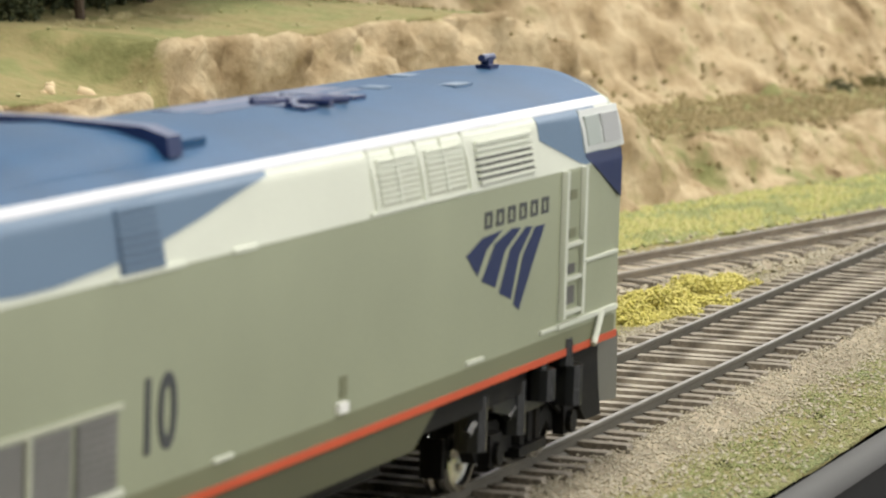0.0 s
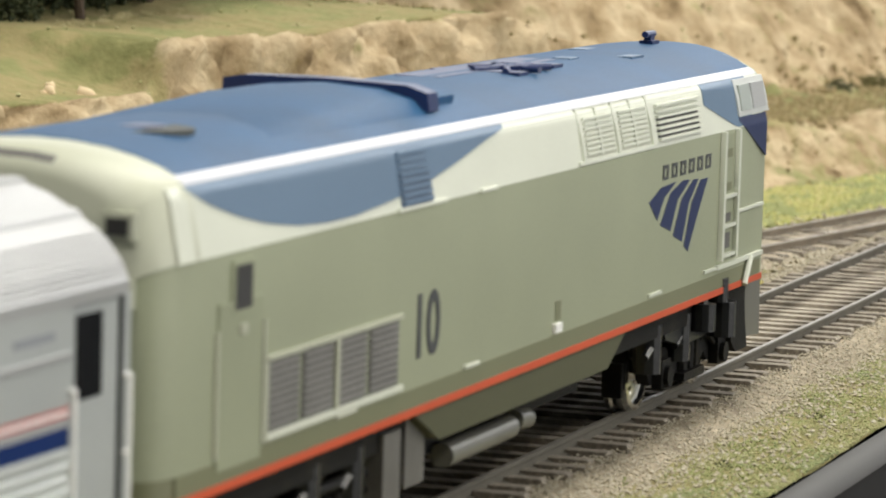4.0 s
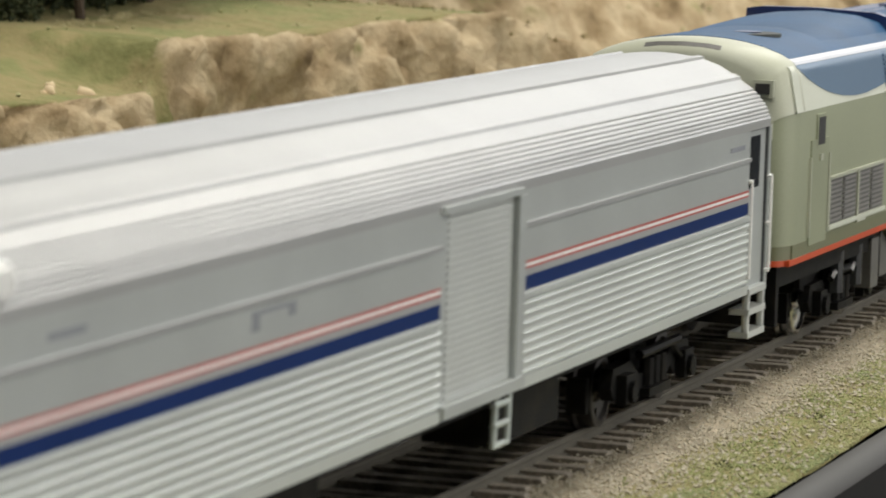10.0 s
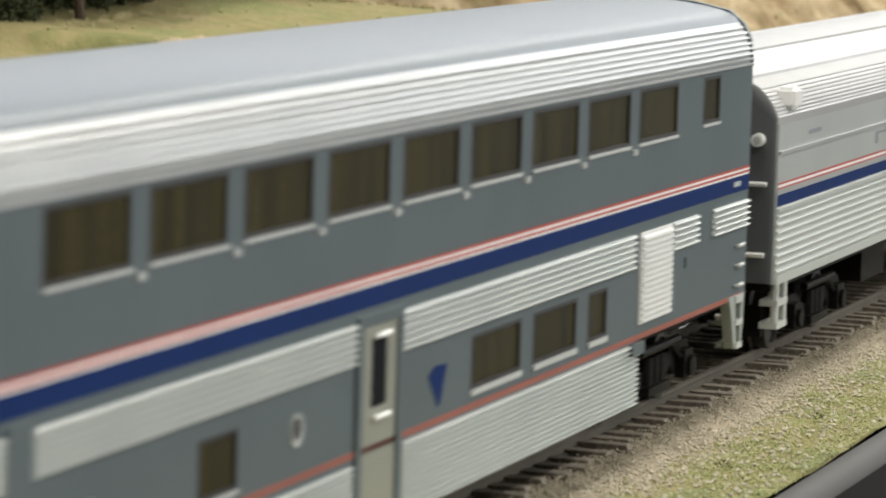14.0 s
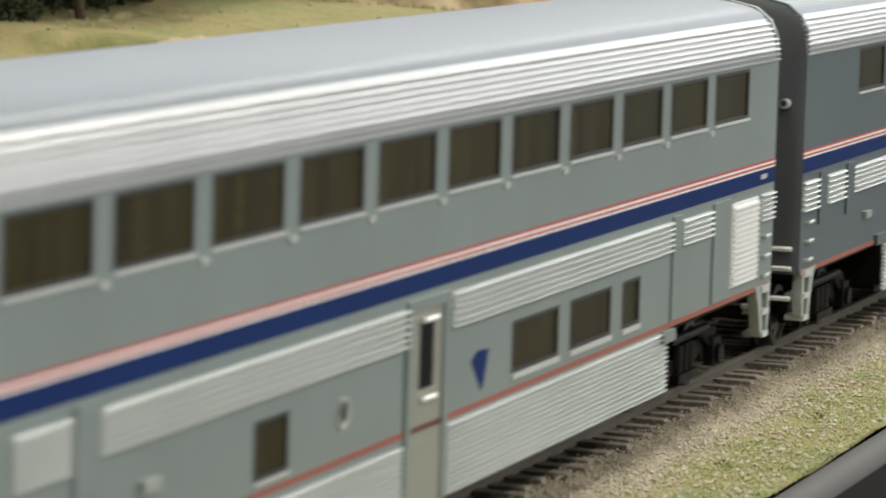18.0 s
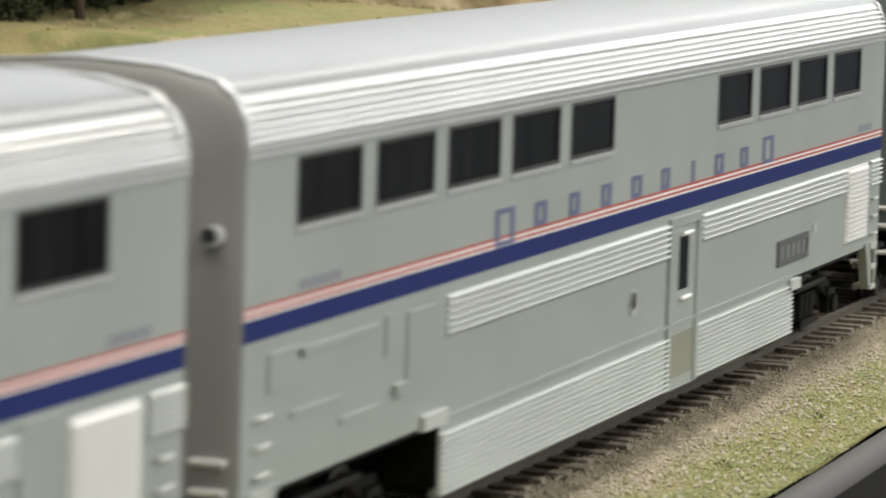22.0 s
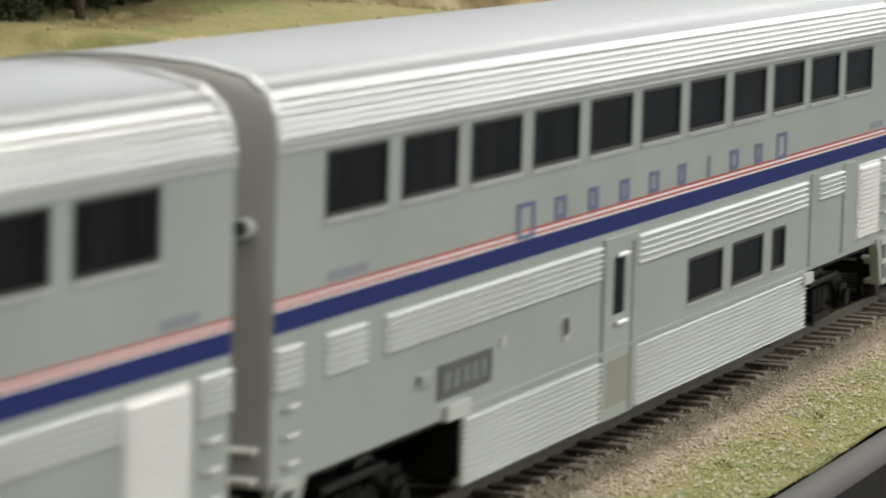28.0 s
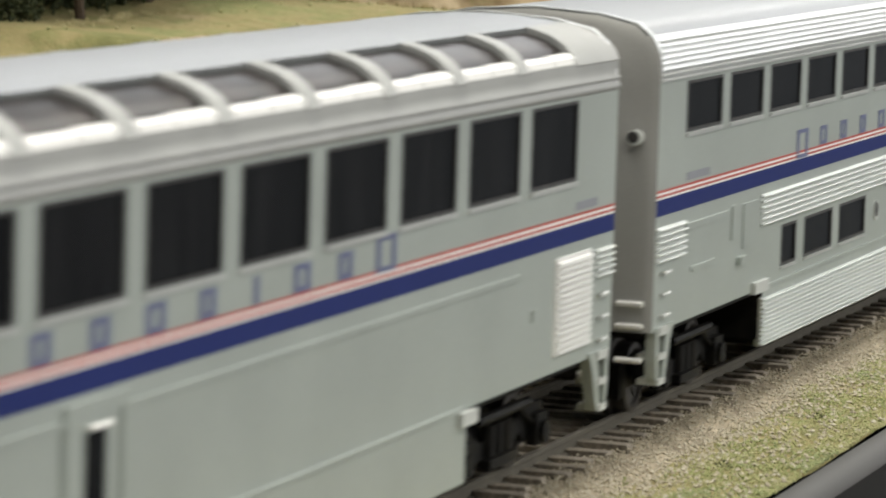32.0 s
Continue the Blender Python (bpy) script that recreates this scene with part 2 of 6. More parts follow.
def terrain_mat():
    """Turf, and torn plaster rock where the mesh says that the rock is bare."""
    m = bpy.data.materials.new("turf_and_rock")
    m.use_nodes = True
    n, l = m.node_tree.nodes, m.node_tree.links
    b = n["Principled BSDF"]
    b.inputs["Roughness"].default_value = 0.95
    b.inputs["Specular IOR Level"].default_value = 0.15
    tc = n.new("ShaderNodeTexCoord")

    def tex(scale, detail, rough=0.5):
        t = n.new("ShaderNodeTexNoise")
        t.inputs["Scale"].default_value, t.inputs["Detail"].default_value, t.inputs["Roughness"].default_value = scale, detail, rough
        l.new(tc.outputs["Object"], t.inputs["Vector"])
        return t.outputs["Fac"]

    def ramp(fac, stops):
        r = n.new("ShaderNodeValToRGB")
        e = r.color_ramp.elements
        while len(e) < len(stops):
            e.new(0.5)
        for i, (p, c) in enumerate(stops):
            e[i].position, e[i].color = p, (*c, 1)
        l.new(fac, r.inputs["Fac"])
        return r.outputs["Color"]

    grass = ramp(tex(30, 8, 0.68), [(0.30, (0.13, 0.14, 0.055)), (0.42, (0.215, 0.21, 0.09)), (0.50, (0.295, 0.25, 0.125)), (0.59, (0.225, 0.23, 0.10)), (0.72, (0.15, 0.165, 0.065))])
    rock = ramp(tex(62, 6, 0.6), [(0.30, (0.15, 0.105, 0.055)), (0.40, (0.28, 0.207, 0.118)), (0.49, (0.385, 0.30, 0.185)), (0.60, (0.485, 0.395, 0.26)), (0.74, (0.32, 0.24, 0.142))])
    bare = n.new("ShaderNodeAttribute")
    bare.attribute_name = "bare_rock"
    add = n.new("ShaderNodeMath")
    add.operation = "MULTIPLY_ADD"
    add.inputs[1].default_value = 2.4
    l.new(tex(70, 5, 0.6), add.inputs[0])
    l.new(bare.outputs["Fac"], add.inputs[2])
    st = n.new("ShaderNodeMapRange")
    st.inputs["From Min"].default_value, st.inputs["From Max"].default_value = 1.52, 1.86
    l.new(add.outputs["Value"], st.inputs["Value"])
    mix = n.new("ShaderNodeMix")
    mix.data_type = "RGBA"
    l.new(st.outputs["Result"], mix.inputs["Factor"])
    l.new(grass, mix.inputs["A"])
    l.new(rock, mix.inputs["B"])
    l.new(mix.outputs["Result"], b.inputs["Base Color"])
    bp = n.new("ShaderNodeBump")
    bp.inputs["Strength"].default_value, bp.inputs["Distance"].default_value = 0.8, 0.0015
    l.new(tex(260, 4), bp.inputs["Height"])
    l.new(bp.outputs["Normal"], b.inputs["Normal"])
    return m


M_TERRAIN = terrain_mat()


# ---- mesh helpers (millimetres in, metres out) ----
def box(bm, x0, x1, y0, y1, z0, z1):
    v = [bm.verts.new((x * MM, y * MM, z * MM)) for x in (x0, x1) for y in (y0, y1) for z in (z0, z1)]
    for a in ((0, 1, 3, 2), (4, 6, 7, 5), (0, 4, 5, 1), (2, 3, 7, 6), (0, 2, 6, 4), (1, 5, 7, 3)):
        bm.faces.new([v[i] for i in a])


def bar(bm, p, q, r, sides=6):
    """A round bar from p to q."""
    p, q = Vector(p), Vector(q)
    d = (q - p).normalized()
    u = d.orthogonal().normalized()
    w = d.cross(u)
    rings = [[bm.verts.new((c + (u * math.cos(k * math.tau / sides) + w * math.sin(k * math.tau / sides)) * r) * MM) for k in range(sides)] for c in (p, q)]
    for k in range(sides):
        bm.faces.new((rings[0][k], rings[0][(k + 1) % sides], rings[1][(k + 1) % sides], rings[1][k]))
    bm.faces.new(rings[0][::-1])
    bm.faces.new(rings[1])


def loft(bm, sections, cap=True):
    """A skin through sections, each (x, [(y, z), ...]) with the same count, closed round."""
    rings = [[bm.verts.new((x * MM, y * MM, z * MM)) for y, z in pts] for x, pts in sections]
    n = len(rings[0])
    for a, b in zip(rings, rings[1:]):
        for k in range(n):
            bm.faces.new((a[k], a[(k + 1) % n], b[(k + 1) % n], b[k]))
    if cap:
        bm.faces.new(rings[0][::-1])
        bm.faces.new(rings[-1])


def plate(bm, pts, y, thick, side=-1):
    """An upright plate with the outline pts (x, z), its outer face at y."""
    outer = [bm.verts.new((x * MM, y * MM, z * MM)) for x, z in pts]
    inner = [bm.verts.new((x * MM, (y - side * thick) * MM, z * MM)) for x, z in pts]
    bm.faces.new(outer)
    bm.faces.new(inner[::-1])
    for k in range(len(pts)):
        j = (k + 1) % len(pts)
        bm.faces.new((outer[k], inner[k], inner[j], outer[j]))


def holed_wall(bm, x0, x1, z0, z1, ya, yb, holes):
    """An upright wall between ya and yb, with holes (x0, x1, z0, z1) right through it."""
    xs = sorted({x0, x1, *[h for q in holes for h in q[:2]]})
    for a, b in zip(xs, xs[1:]):
        if b - a < 1e-6:
            continue
        mid = (a + b) / 2
        cuts = sorted((q[2], q[3]) for q in holes if q[0] < mid < q[1])
        z = z0
        for c, d in cuts:
            box(bm, a, b, ya, yb, z, c)
            z = d
        box(bm, a, b, ya, yb, z, z1)
    bmesh.ops.remove_doubles(bm, verts=bm.verts, dist=1e-6)


def fluted(bm, x0, x1, z0, z1, y, side, pitch=1.15, depth=0.27):
    """Lengthwise rounded ribs on a side."""
    n = max(1, round((z1 - z0) / pitch))
    h = (z1 - z0) / n
    prof = []
    for k in range(n):
        for f, d in ((0.08, 0.0), (0.16, 0.8), (0.34, 1.0), (0.52, 0.7), (0.64, 0.0)):
            prof.append((y + side * (0.05 + depth * d), z0 + h * (k + f)))
    prof.append((y - side * 0.3, z1))
    prof.append((y - side * 0.3, z0))
    loft(bm, [(x0, prof), (x1, prof)])


def ring_plate(bm, outer, inner, y, thick, side=-1):
    """An upright plate with a hole: outer and inner outlines of the same count."""
    loops = [[bm.verts.new((x * MM, yy * MM, z * MM)) for x, z in pts] for pts, yy in ((outer, y), (inner, y), (inner, y - side * thick), (outer, y - side * thick))]
    n = len(outer)
    for a, b in zip(loops, loops[1:] + loops[:1]):
        for k in range(n):
            bm.faces.new((a[k], a[(k + 1) % n], b[(k + 1) % n], b[k]))


def part(name, bm, material, parent, label=""):
    bmesh.ops.recalc_face_normals(bm, faces=bm.faces)
    me = bpy.data.meshes.new(name)
    bm.to_mesh(me)
    bm.free()
    me.materials.append(material)
    ob = new(name, me)
    ob.parent = parent
    if label:
        ob["label"] = label
    return ob


def smooth(ob, angle=40):
    ob.data.set_sharp_from_angle(angle=radians(angle))
    for p in ob.data.polygons:
        p.use_smooth = True
    return ob


def slab(name, x0, x1, y0, y1, z0, z1, material, parent, label=""):
    bm = bmesh.new()
    box(bm, x0, x1, y0, y1, z0, z1)
    return part(name, bm, material, parent, label)


def vehicle(name, label, category, group=""):
    ob = new(name)
    ob.empty_display_size = 0.02
    return tagged(ob, label, category, group)


# ---- running gear ----
WHEELSETS = []


def wheelset(x, parent, r=5.2, metal=None):
    """Two flanged wheels on an axle: it turns about its own axis."""
    bm = bmesh.new()
    for side in (-1, 1):
        prof = [(7.2, r + 0.55), (7.9, r + 0.55), (8.2, r), (10.4, r - 0.1), (10.5, r - 0.9), (9.9, r - 1.2), (9.6, 1.6), (10.3, 1.2)]
        n = 20
        rings = []
        for y, q in prof:
            rings.append([bm.verts.new((q * math.cos(k * math.tau / n) * MM, side * y * MM, q * math.sin(k * math.tau / n) * MM)) for k in range(n)])
        for a, b in zip(rings, rings[1:]):
            for k in range(n):
                bm.faces.new((a[k], a[(k + 1) % n], b[(k + 1) % n], b[k]))
        bm.faces.new(rings[0])
        bm.faces.new(rings[-1])
        for k in range(5):
            c, s = math.cos(k * math.tau / 5), math.sin(k * math.tau / 5)
            bar(bm, (c * 2.9, side * 9.4, s * 2.9), (c * 2.9, side * 10.0, s * 2.9), 0.55, 6)
    bar(bm, (0, -12.5, 0), (0, 12.5, 0), 1.1, 8)
    ob = part("wheelset", bm, metal or M_WHEELDK, parent, "bare metal wheels on an axle" if metal else "dark wheels on an axle")
    smooth(ob)
    ob.location = (x * MM, 0, r * MM)
    WHEELSETS.append((ob, r))
    return ob


def truck(x, parent, half=15.0, heavy=False):
    """A two-axle bogie: bolster, two side frames with springs and axle boxes, two wheelsets."""
    r = 5.7 if heavy else 5.0
    bm = bmesh.new()
    box(bm, -4, 4, -11.2, 11.2, 6.2, 9.5)
    box(bm, -half, half, -6, 6, 6.5, 8.2)
    bogie = part("bogie", bm, M_BLACK, parent, "black moulded bogie")
    bogie.location = (x * MM, 0, 0)
    for side in (-1, 1):
        bm = bmesh.new()
        y0, y1 = sorted((side * 11.4, side * 13.2))
        pts = [(-half - 5, 6.0), (-half - 4, 8.6), (-half + 4, 8.8), (-6, 6.4), (6, 6.4), (half - 4, 8.8), (half + 4, 8.6), (half + 5, 6.0), (half + 3.2, 4.2), (half - 3.2, 4.2), (half - 5, 5.8), (6.4, 4.0), (-6.4, 4.0), (-half + 5, 5.8), (-half + 3.2, 4.2), (-half - 3.2, 4.2)]
        plate(bm, pts, side * 13.2, 1.8, side)
        part("side_frame", bm, M_BLACK, bogie)
        if heavy:
            bm = bmesh.new()
            plate(bm, [(-half - 7.5, 13.8), (half + 7.5, 13.8), (half + 7.0, 8.4), (half + 3.0, 7.2), (-half - 3.0, 7.2), (-half - 7.0, 8.4)], side * 12.2, 1.0, side)
            part("frame_plate", bm, M_BLACK, bogie, "black plate over the wheels")
        for ax in (-half, half):
            bm = bmesh.new()
            box(bm, ax - 2.2, ax + 2.2, *sorted((side * 13.1, side * 14.6)), 3.6, 7.6)
            bar(bm, (ax, side * 14.4, 5.2), (ax, side * 15.3, 5.2), 1.5, 10)
            part("axle_box", bm, M_BLACK, bogie)
        for k in (-3.2, 0, 3.2):
            bm = bmesh.new()
            bar(bm, (k, side * 13.4, 4.6), (k, side * 13.4, 8.4), 1.05, 8)
            part("spring", bm, M_BLACK, bogie)
        slab("spring_plank", -5.4, 5.4, *sorted((side * 12.6, side * 14.6)), 3.2, 4.4, M_BLACK, bogie)
        bm = bmesh.new()
        bar(bm, (-half + 5, side * 14.2, 9.6), (half - 5, side * 14.2, 9.6), 0.7, 8)
        bar(bm, (half * 0.45, side * 14.0, 9.6), (half * 0.9, side * 13.8, 6.4), 0.45, 6)
        part("damper", bm, M_BLACK, bogie)
        for ax in (-half, half):
            for s in (-1, 1):
                slab("brake_shoe", ax + s * (r + 0.7) - 0.6, ax + s * (r + 0.7) + 0.6, *sorted((side * 7.4, side * 10.2)), 2.6, 7.4, M_BLACK, bogie)
    for ax in (-half, half):
        wheelset(ax, bogie, r, M_WHEEL if heavy else None)
    return bogie


def coupler(x, way, parent):
    bm = bmesh.new()
    box(bm, min(x, x + way * 6), max(x, x + way * 6), -1.2, 1.2, 7.2, 9.2)
    box(bm, min(x + way * 5, x + way * 8), max(x + way * 5, x + way * 8), -2.4, 2.2, 6.4, 10)
    return part("coupler", bm, M_BLACK, parent)


# ---- double-deck coaches ----
CAR_L = 282.5
SIDE = 17.8


def window(parent, x0, x1, z0, z1, side, glass, sill=None, deep=0.46):
    """A gasket in the opening, with its pane."""
    y = side * SIDE
    bm = bmesh.new()
    holed_wall(bm, x0 - 0.02, x1 + 0.02, z0 - 0.02, z1 + 0.02, *sorted((y + side * 0.06, y - side * 0.75)), [(x0 + 0.45, x1 - 0.45, z0 + 0.4, z1 - 0.4)])
    w = part("window", bm, M_GASKET, parent)
    slab("pane", x0 + 0.4, x1 - 0.4, *sorted((y - side * 0.2, y - side * 0.4)), z0 + 0.35, z1 - 0.35, glass, w)
    if sill:
        slab("sill", x0 - 0.1, x1 + 0.1, *sorted((y + side * 0.30, y - side * 0.1)), z0 - deep, z0 - 0.10, sill, w)
    return w


def roof_profile():
    """One half of the roof, from the eaves to the ridge: ribbed shoulder, then a smooth crown."""
    base = [(17.8, 47.0), (17.75, 48.6), (17.45, 50.2), (16.9, 51.8), (16.0, 53.2)]
    zs = [p[1] for p in base]
    pts = [(17.8, 46.95)]
    for k in range(8):
        z = 47.1 + 0.76 * k
        for dz, d in ((0.0, 0.0), (0.08, 0.30), (0.28, 0.30), (0.42, 0.0)):
            y = float(np.interp(z + dz, zs, [p[0] for p in base]))
            pts.append((y + d, z + dz))
    pts += [(16.0, 53.3), (15.4, 54.0), (14.4, 54.6), (13.0, 55.05), (10.5, 55.55), (8.0, 55.9), (4.0, 56.25), (0.0, 56.35)]
    return pts


def letters_as_bars(parent, material, x_front, x_back, z0, heights, side, widths):
    """A word set as plain bars, a bar for each letter."""
    n = len(heights)
    step = (x_front - x_back) / (n - 1)
    y = side * SIDE
    for k in range(n):
        x = x_back + step * k if side < 0 else x_front - step * k
        w, h, dz = widths[k], heights[k][0], heights[k][1]
        outer = [(x - w / 2, z0 + dz), (x + w / 2, z0 + dz), (x + w / 2, z0 + dz + h), (x - w / 2, z0 + dz + h)]
        inner = [(x - w / 2 + 1.4, z0 + dz + 0.6), (x + w / 2 - 1.4, z0 + dz + 0.6), (x + w / 2 - 1.4, z0 + dz + h - 0.6), (x - w / 2 + 1.4, z0 + dz + h - 0.6)]
        bm = bmesh.new()
        if w < 2.5:
            plate(bm, outer, y + side * 0.10, 0.15, side)
        else:
            ring_plate(bm, outer, inner, y + side * 0.10, 0.15, side)
        part("letter_bar", bm, material, parent)


def coach(label, paint, blue, glass, upper, lower, flutes, skirts, door, group, panel=(10.4, 25.2), small=(), hole=None, mark=None, word=False, lounge=False, logo=None, redline=False, red2=False, boxes=()):
    """A double-deck coach. Lengths along it are counted from its front end, in mm."""
    car = vehicle("passenger_coach", label, "train car", group)
    X = lambda a: CAR_L / 2 - a
    fm = M_FLUTE if redline else M_FLUTE2
    SILL = M_WHITE2 if redline else M_RIB
    wz = (36.8, 46.8) if lounge else (39.7, 46.7)
    for side in (-1, 1):
        y = side * SIDE
        ya, yb = sorted((y, y - side * 1.0))
        holes = [(X(b), X(a), *wz) for a, b in upper] + [(X(b), X(a), 15.9, 22.1) for a, b in lower] + [(X(b), X(a), z0, z1) for a, b, z0, z1 in small]
        low = [h for h in holes if h[2] < 30]
        bm = bmesh.new()
        holed_wall(bm, X(CAR_L), X(0), 13.6, 47.2, ya, yb, holes)
        part("side_wall", bm, paint, car)
        bm = bmesh.new()
        holed_wall(bm, X(222.5), X(58), 4.9, 13.6, ya, yb, [])
        part("lower_wall", bm, paint, car)
        for a, b in upper:
            window(car, X(b), X(a), *wz, side, glass, SILL if side < 0 else None, 0.46 if redline else 0.62)
        for a, b in lower:
            window(car, X(b), X(a), 15.9, 22.1, side, glass, SILL if side < 0 else None, 0.75 if redline else 0.46)
        for a, b, z0, z1 in small:
            window(car, X(b), X(a), z0, z1, side, glass, SILL if side < 0 else None)
        for a, b, z0, z1 in flutes:
            bm = bmesh.new()
            fluted(bm, X(b), X(a), z0, z1, y, side, 0.79, 0.55)
            part("fluted_panel", bm, fm, car, "bright fluted panel")
        for a, b, z0, z1 in skirts:
            bm = bmesh.new()
            fluted(bm, X(b), X(a), z0, z1, y, side, 0.66, 0.55)
            part("fluted_skirt", bm, fm, car, "fluted silver skirt")
        # coloured lines along the side
        for nm, z0, z1, m in (("red_line", 32.30, 32.62, M_RED), ("white_line", 31.98, 32.30, M_WHITE), ("red_line", 31.66, 31.98, M_RED), ("white_line", 31.40, 31.66, M_WHITE), ("blue_stripe", 29.15, 31.40, blue)):
            slab(nm, X(CAR_L) + 0.02, X(0) - 0.02, *sorted((y + side * 0.045, y - side * 0.1)), z0, z1, m, car)
        if redline:
            slab("sill_line", X(CAR_L), X(1), *sorted((y + side * 0.12, y - side * 0.1)), 13.55, 14.25, M_REDDULL, car)
        else:
            slab("sill_ledge", X(220), X(60), *sorted((y + side * 0.30, y - side * 0.1)), 13.5, 14.0, paint, car)
        # white louvred panel at the front end
        a, b = panel
        bm = bmesh.new()
        box(bm, X(b), X(a), *sorted((y + side * 0.28, y - side * 0.1)), 15.6, 27.7)
        pan = part("equipment_door", bm, M_WHITE, car, "white louvred equipment door")
        for k in range(15):
            z = 15.9 + k * 0.775
            bm = bmesh.new()
            blade = [(y + side * 0.2, z), (y + side * 0.72, z), (y + side * 0.62, z + 0.3), (y + side * 0.2, z + 0.6)]
            loft(bm, [(X(b) + 0.4, blade), (X(a) - 0.4, blade)])
            part("louvre", bm, M_PANEL, pan)
        # raised panels between the fluted pieces
        strips = [(52.4, 56.8, 14.4), (26.2, 35.4, 14.4), (247.6, 253.4, 20.5), (267.2, 272.2, 20.5)] if redline and panel[0] < 20 else [(246.8, 252.4, 20.5), (266.6, 271.4, 20.5)] if redline else [(52.6, 57.2, 14.4), (27.2, 35.2, 14.4)] if lower == LOW_H else []
        for a, b, z0 in strips:
            slab("raised_panel", X(b), X(a), *sorted((y + side * 0.32, y - side * 0.1)), z0, 28.6, paint, car)
        # small castings under the posts between the windows
        if redline:
            for (a, b), (c, d) in zip(upper, upper[1:]):
                slab("casting", X((b + c) / 2) - 0.7, X((b + c) / 2) + 0.7, *sorted((y + side * 0.4, y - side * 0.1)), 38.3, 39.0, M_WHITE2, car)
        # entrance door with its narrow window and plain foot panel
        a, b = door
        xc = (X(a) + X(b)) / 2
        bm = bmesh.new()
        holed_wall(bm, X(b), X(a), 5.0, 28.4, *sorted((y + side * 0.42, y - side * 0.1)), [(X(b) + 1.6, X(a) - 1.6, 4.9, 27.2)])
        part("door_frame", bm, paint, car)
        bm = bmesh.new()
        box(bm, X(b) + 1.6, X(a) - 1.6, *sorted((y + side * 0.12, y - side * 0.1)), 5.1, 27.2)
        dr = part("entrance_door", bm, M_DOORGREY if redline or red2 else paint, car, "entrance door with a tall narrow window")
        slab("door_window", xc - 2.4, xc + 2.2, *sorted((y + side * 0.2, y - side * 0.05)), 18.3, 25.6, M_GLASS, dr)
        slab("foot_panel", X(b) + 2.0, X(a) - 2.0, *sorted((y + side * 0.26, y + side * 0.05)), 6.4, 12.4, M_DOORGREY, dr)
        bm = bmesh.new()
        for zz in (17.2, 26.0):
            bar(bm, (xc - 2.2, side * (SIDE + 0.6), zz), (xc + 2.2, side * (SIDE + 0.6), zz), 0.3, 6)
        part("handle", bm, M_WHITE, dr)
        if hole:
            # Dark disc for a hole's shade, off centre to leave a bright crescent.
            bm = bmesh.new()
            bar(bm, (X(hole), y + side * 0.3, 18.9), (X(hole), y - side * 0.3, 18.9), 1.7, 16)
            part("hole_rim", bm, M_WHITE2, car)
            bm = bmesh.new()
            bar(bm, (X(hole) - 0.25, y + side * 0.36, 19.15), (X(hole) - 0.25, y, 19.15), 1.2, 14)
            part("hole_disc", bm, M_GASKET, car)
        # brackets, steps and grab irons
        for a, z, w, h in [(58.5, 12.6, 5.5, 1.6), (225.5, 14.2, 8.0, 1.7), (236.8, 19.2, 4.0, 1.1), (mark[0] - 4.2, 20.0, 2.0, 1.3) if mark else (33.5, 21.6, 1.6, 1.4), *boxes]:
            slab("bracket", X(a) - w / 2, X(a) + w / 2, *sorted((y + side * (0.75 if 2.5 < w < 9 and h < 3 else 0.25), y - side * 0.1)), z - h / 2, z + h / 2, M_WHITE2 if (w == 2.0 and h == 1.3) or (not redline and a in (58.5, 225.5)) else M_SILVER if a == 236.8 else paint, car)
        for a in (4.8, CAR_L - 4.8):
            x = X(a)
            way = 1 if a < 100 else -1
            bm = bmesh.new()
            plate(bm, [(x + way * q, z) for q, z in ((-5.4, 14.2), (-1.6, 14.2), (-0.6, 9.6), (-0.2, 7.2), (-0.5, 6.4), (-1.1, 6.4), (-1.8, 7.4), (-2.8, 10.0), (-3.8, 12.2))], y + side * 0.25, 1.5, side)
            plate(bm, [(x + way * q, z) for q, z in ((2.2, 14.2), (3.6, 14.2), (3.4, 9.6), (2.9, 7.2), (2.4, 6.4), (1.9, 6.6), (2.0, 9.6))], y + side * 0.25, 1.5, side)
            st = part("step", bm, M_SILVER, car, "silver corner step")
            for q0, q1, z0, z1 in ((-2.0, 2.6, 13.0, 14.1), (-1.4, 2.6, 9.7, 10.5), (-0.8, 2.5, 6.3, 7.1)):
                slab("tread", *sorted((x + way * q0, x + way * q1)), *sorted((y + side * 0.5, y - side * 2.6)), z0, z1, M_WHITE2, st)
            for k in range(3):
                bm = bmesh.new()
                zz = 15.6 + k * 2.9
                bar(bm, (x - 1.6, y + side * 0.5, zz), (x + 1.6, y + side * 0.5, zz), 0.28, 6)
                bar(bm, (x - 1.6, y + side * 0.5, zz), (x - 1.6, y, zz), 0.28, 6)
                bar(bm, (x + 1.6, y + side * 0.5, zz), (x + 1.6, y, zz), 0.28, 6)
                part("grab_iron", bm, M_WHITE2, car)
        if word:
            widths = [7.0, 4.6, 4.2, 4.2, 4.6, 4.0, 1.3, 4.6, 4.2, 6.2]
            hs = [(4.4, -1.0), *[(2.9, 0.2)] * 8, (4.0, -0.2)]
            if side < 0:
                letters_as_bars(car, M_MARK, X(word[0]), X(word[1]), 32.5, hs, side, widths)
            slab("number_bar", X(17), X(8), *sorted((y + side * 0.08, y - side * 0.05)), 33.0, 34.1, M_NUMBER, car)
            slab("number_bar", X(CAR_L - 15), X(CAR_L - 27), *sorted((y + side * 0.08, y - side * 0.05)), 33.0, 34.1, M_NUMBER, car)
        else:
            slab("number_bar", X(8.6), X(5), *sorted((y + side * 0.10, y - side * 0.05)), 30.0, 30.7, M_FLUTE2, car)
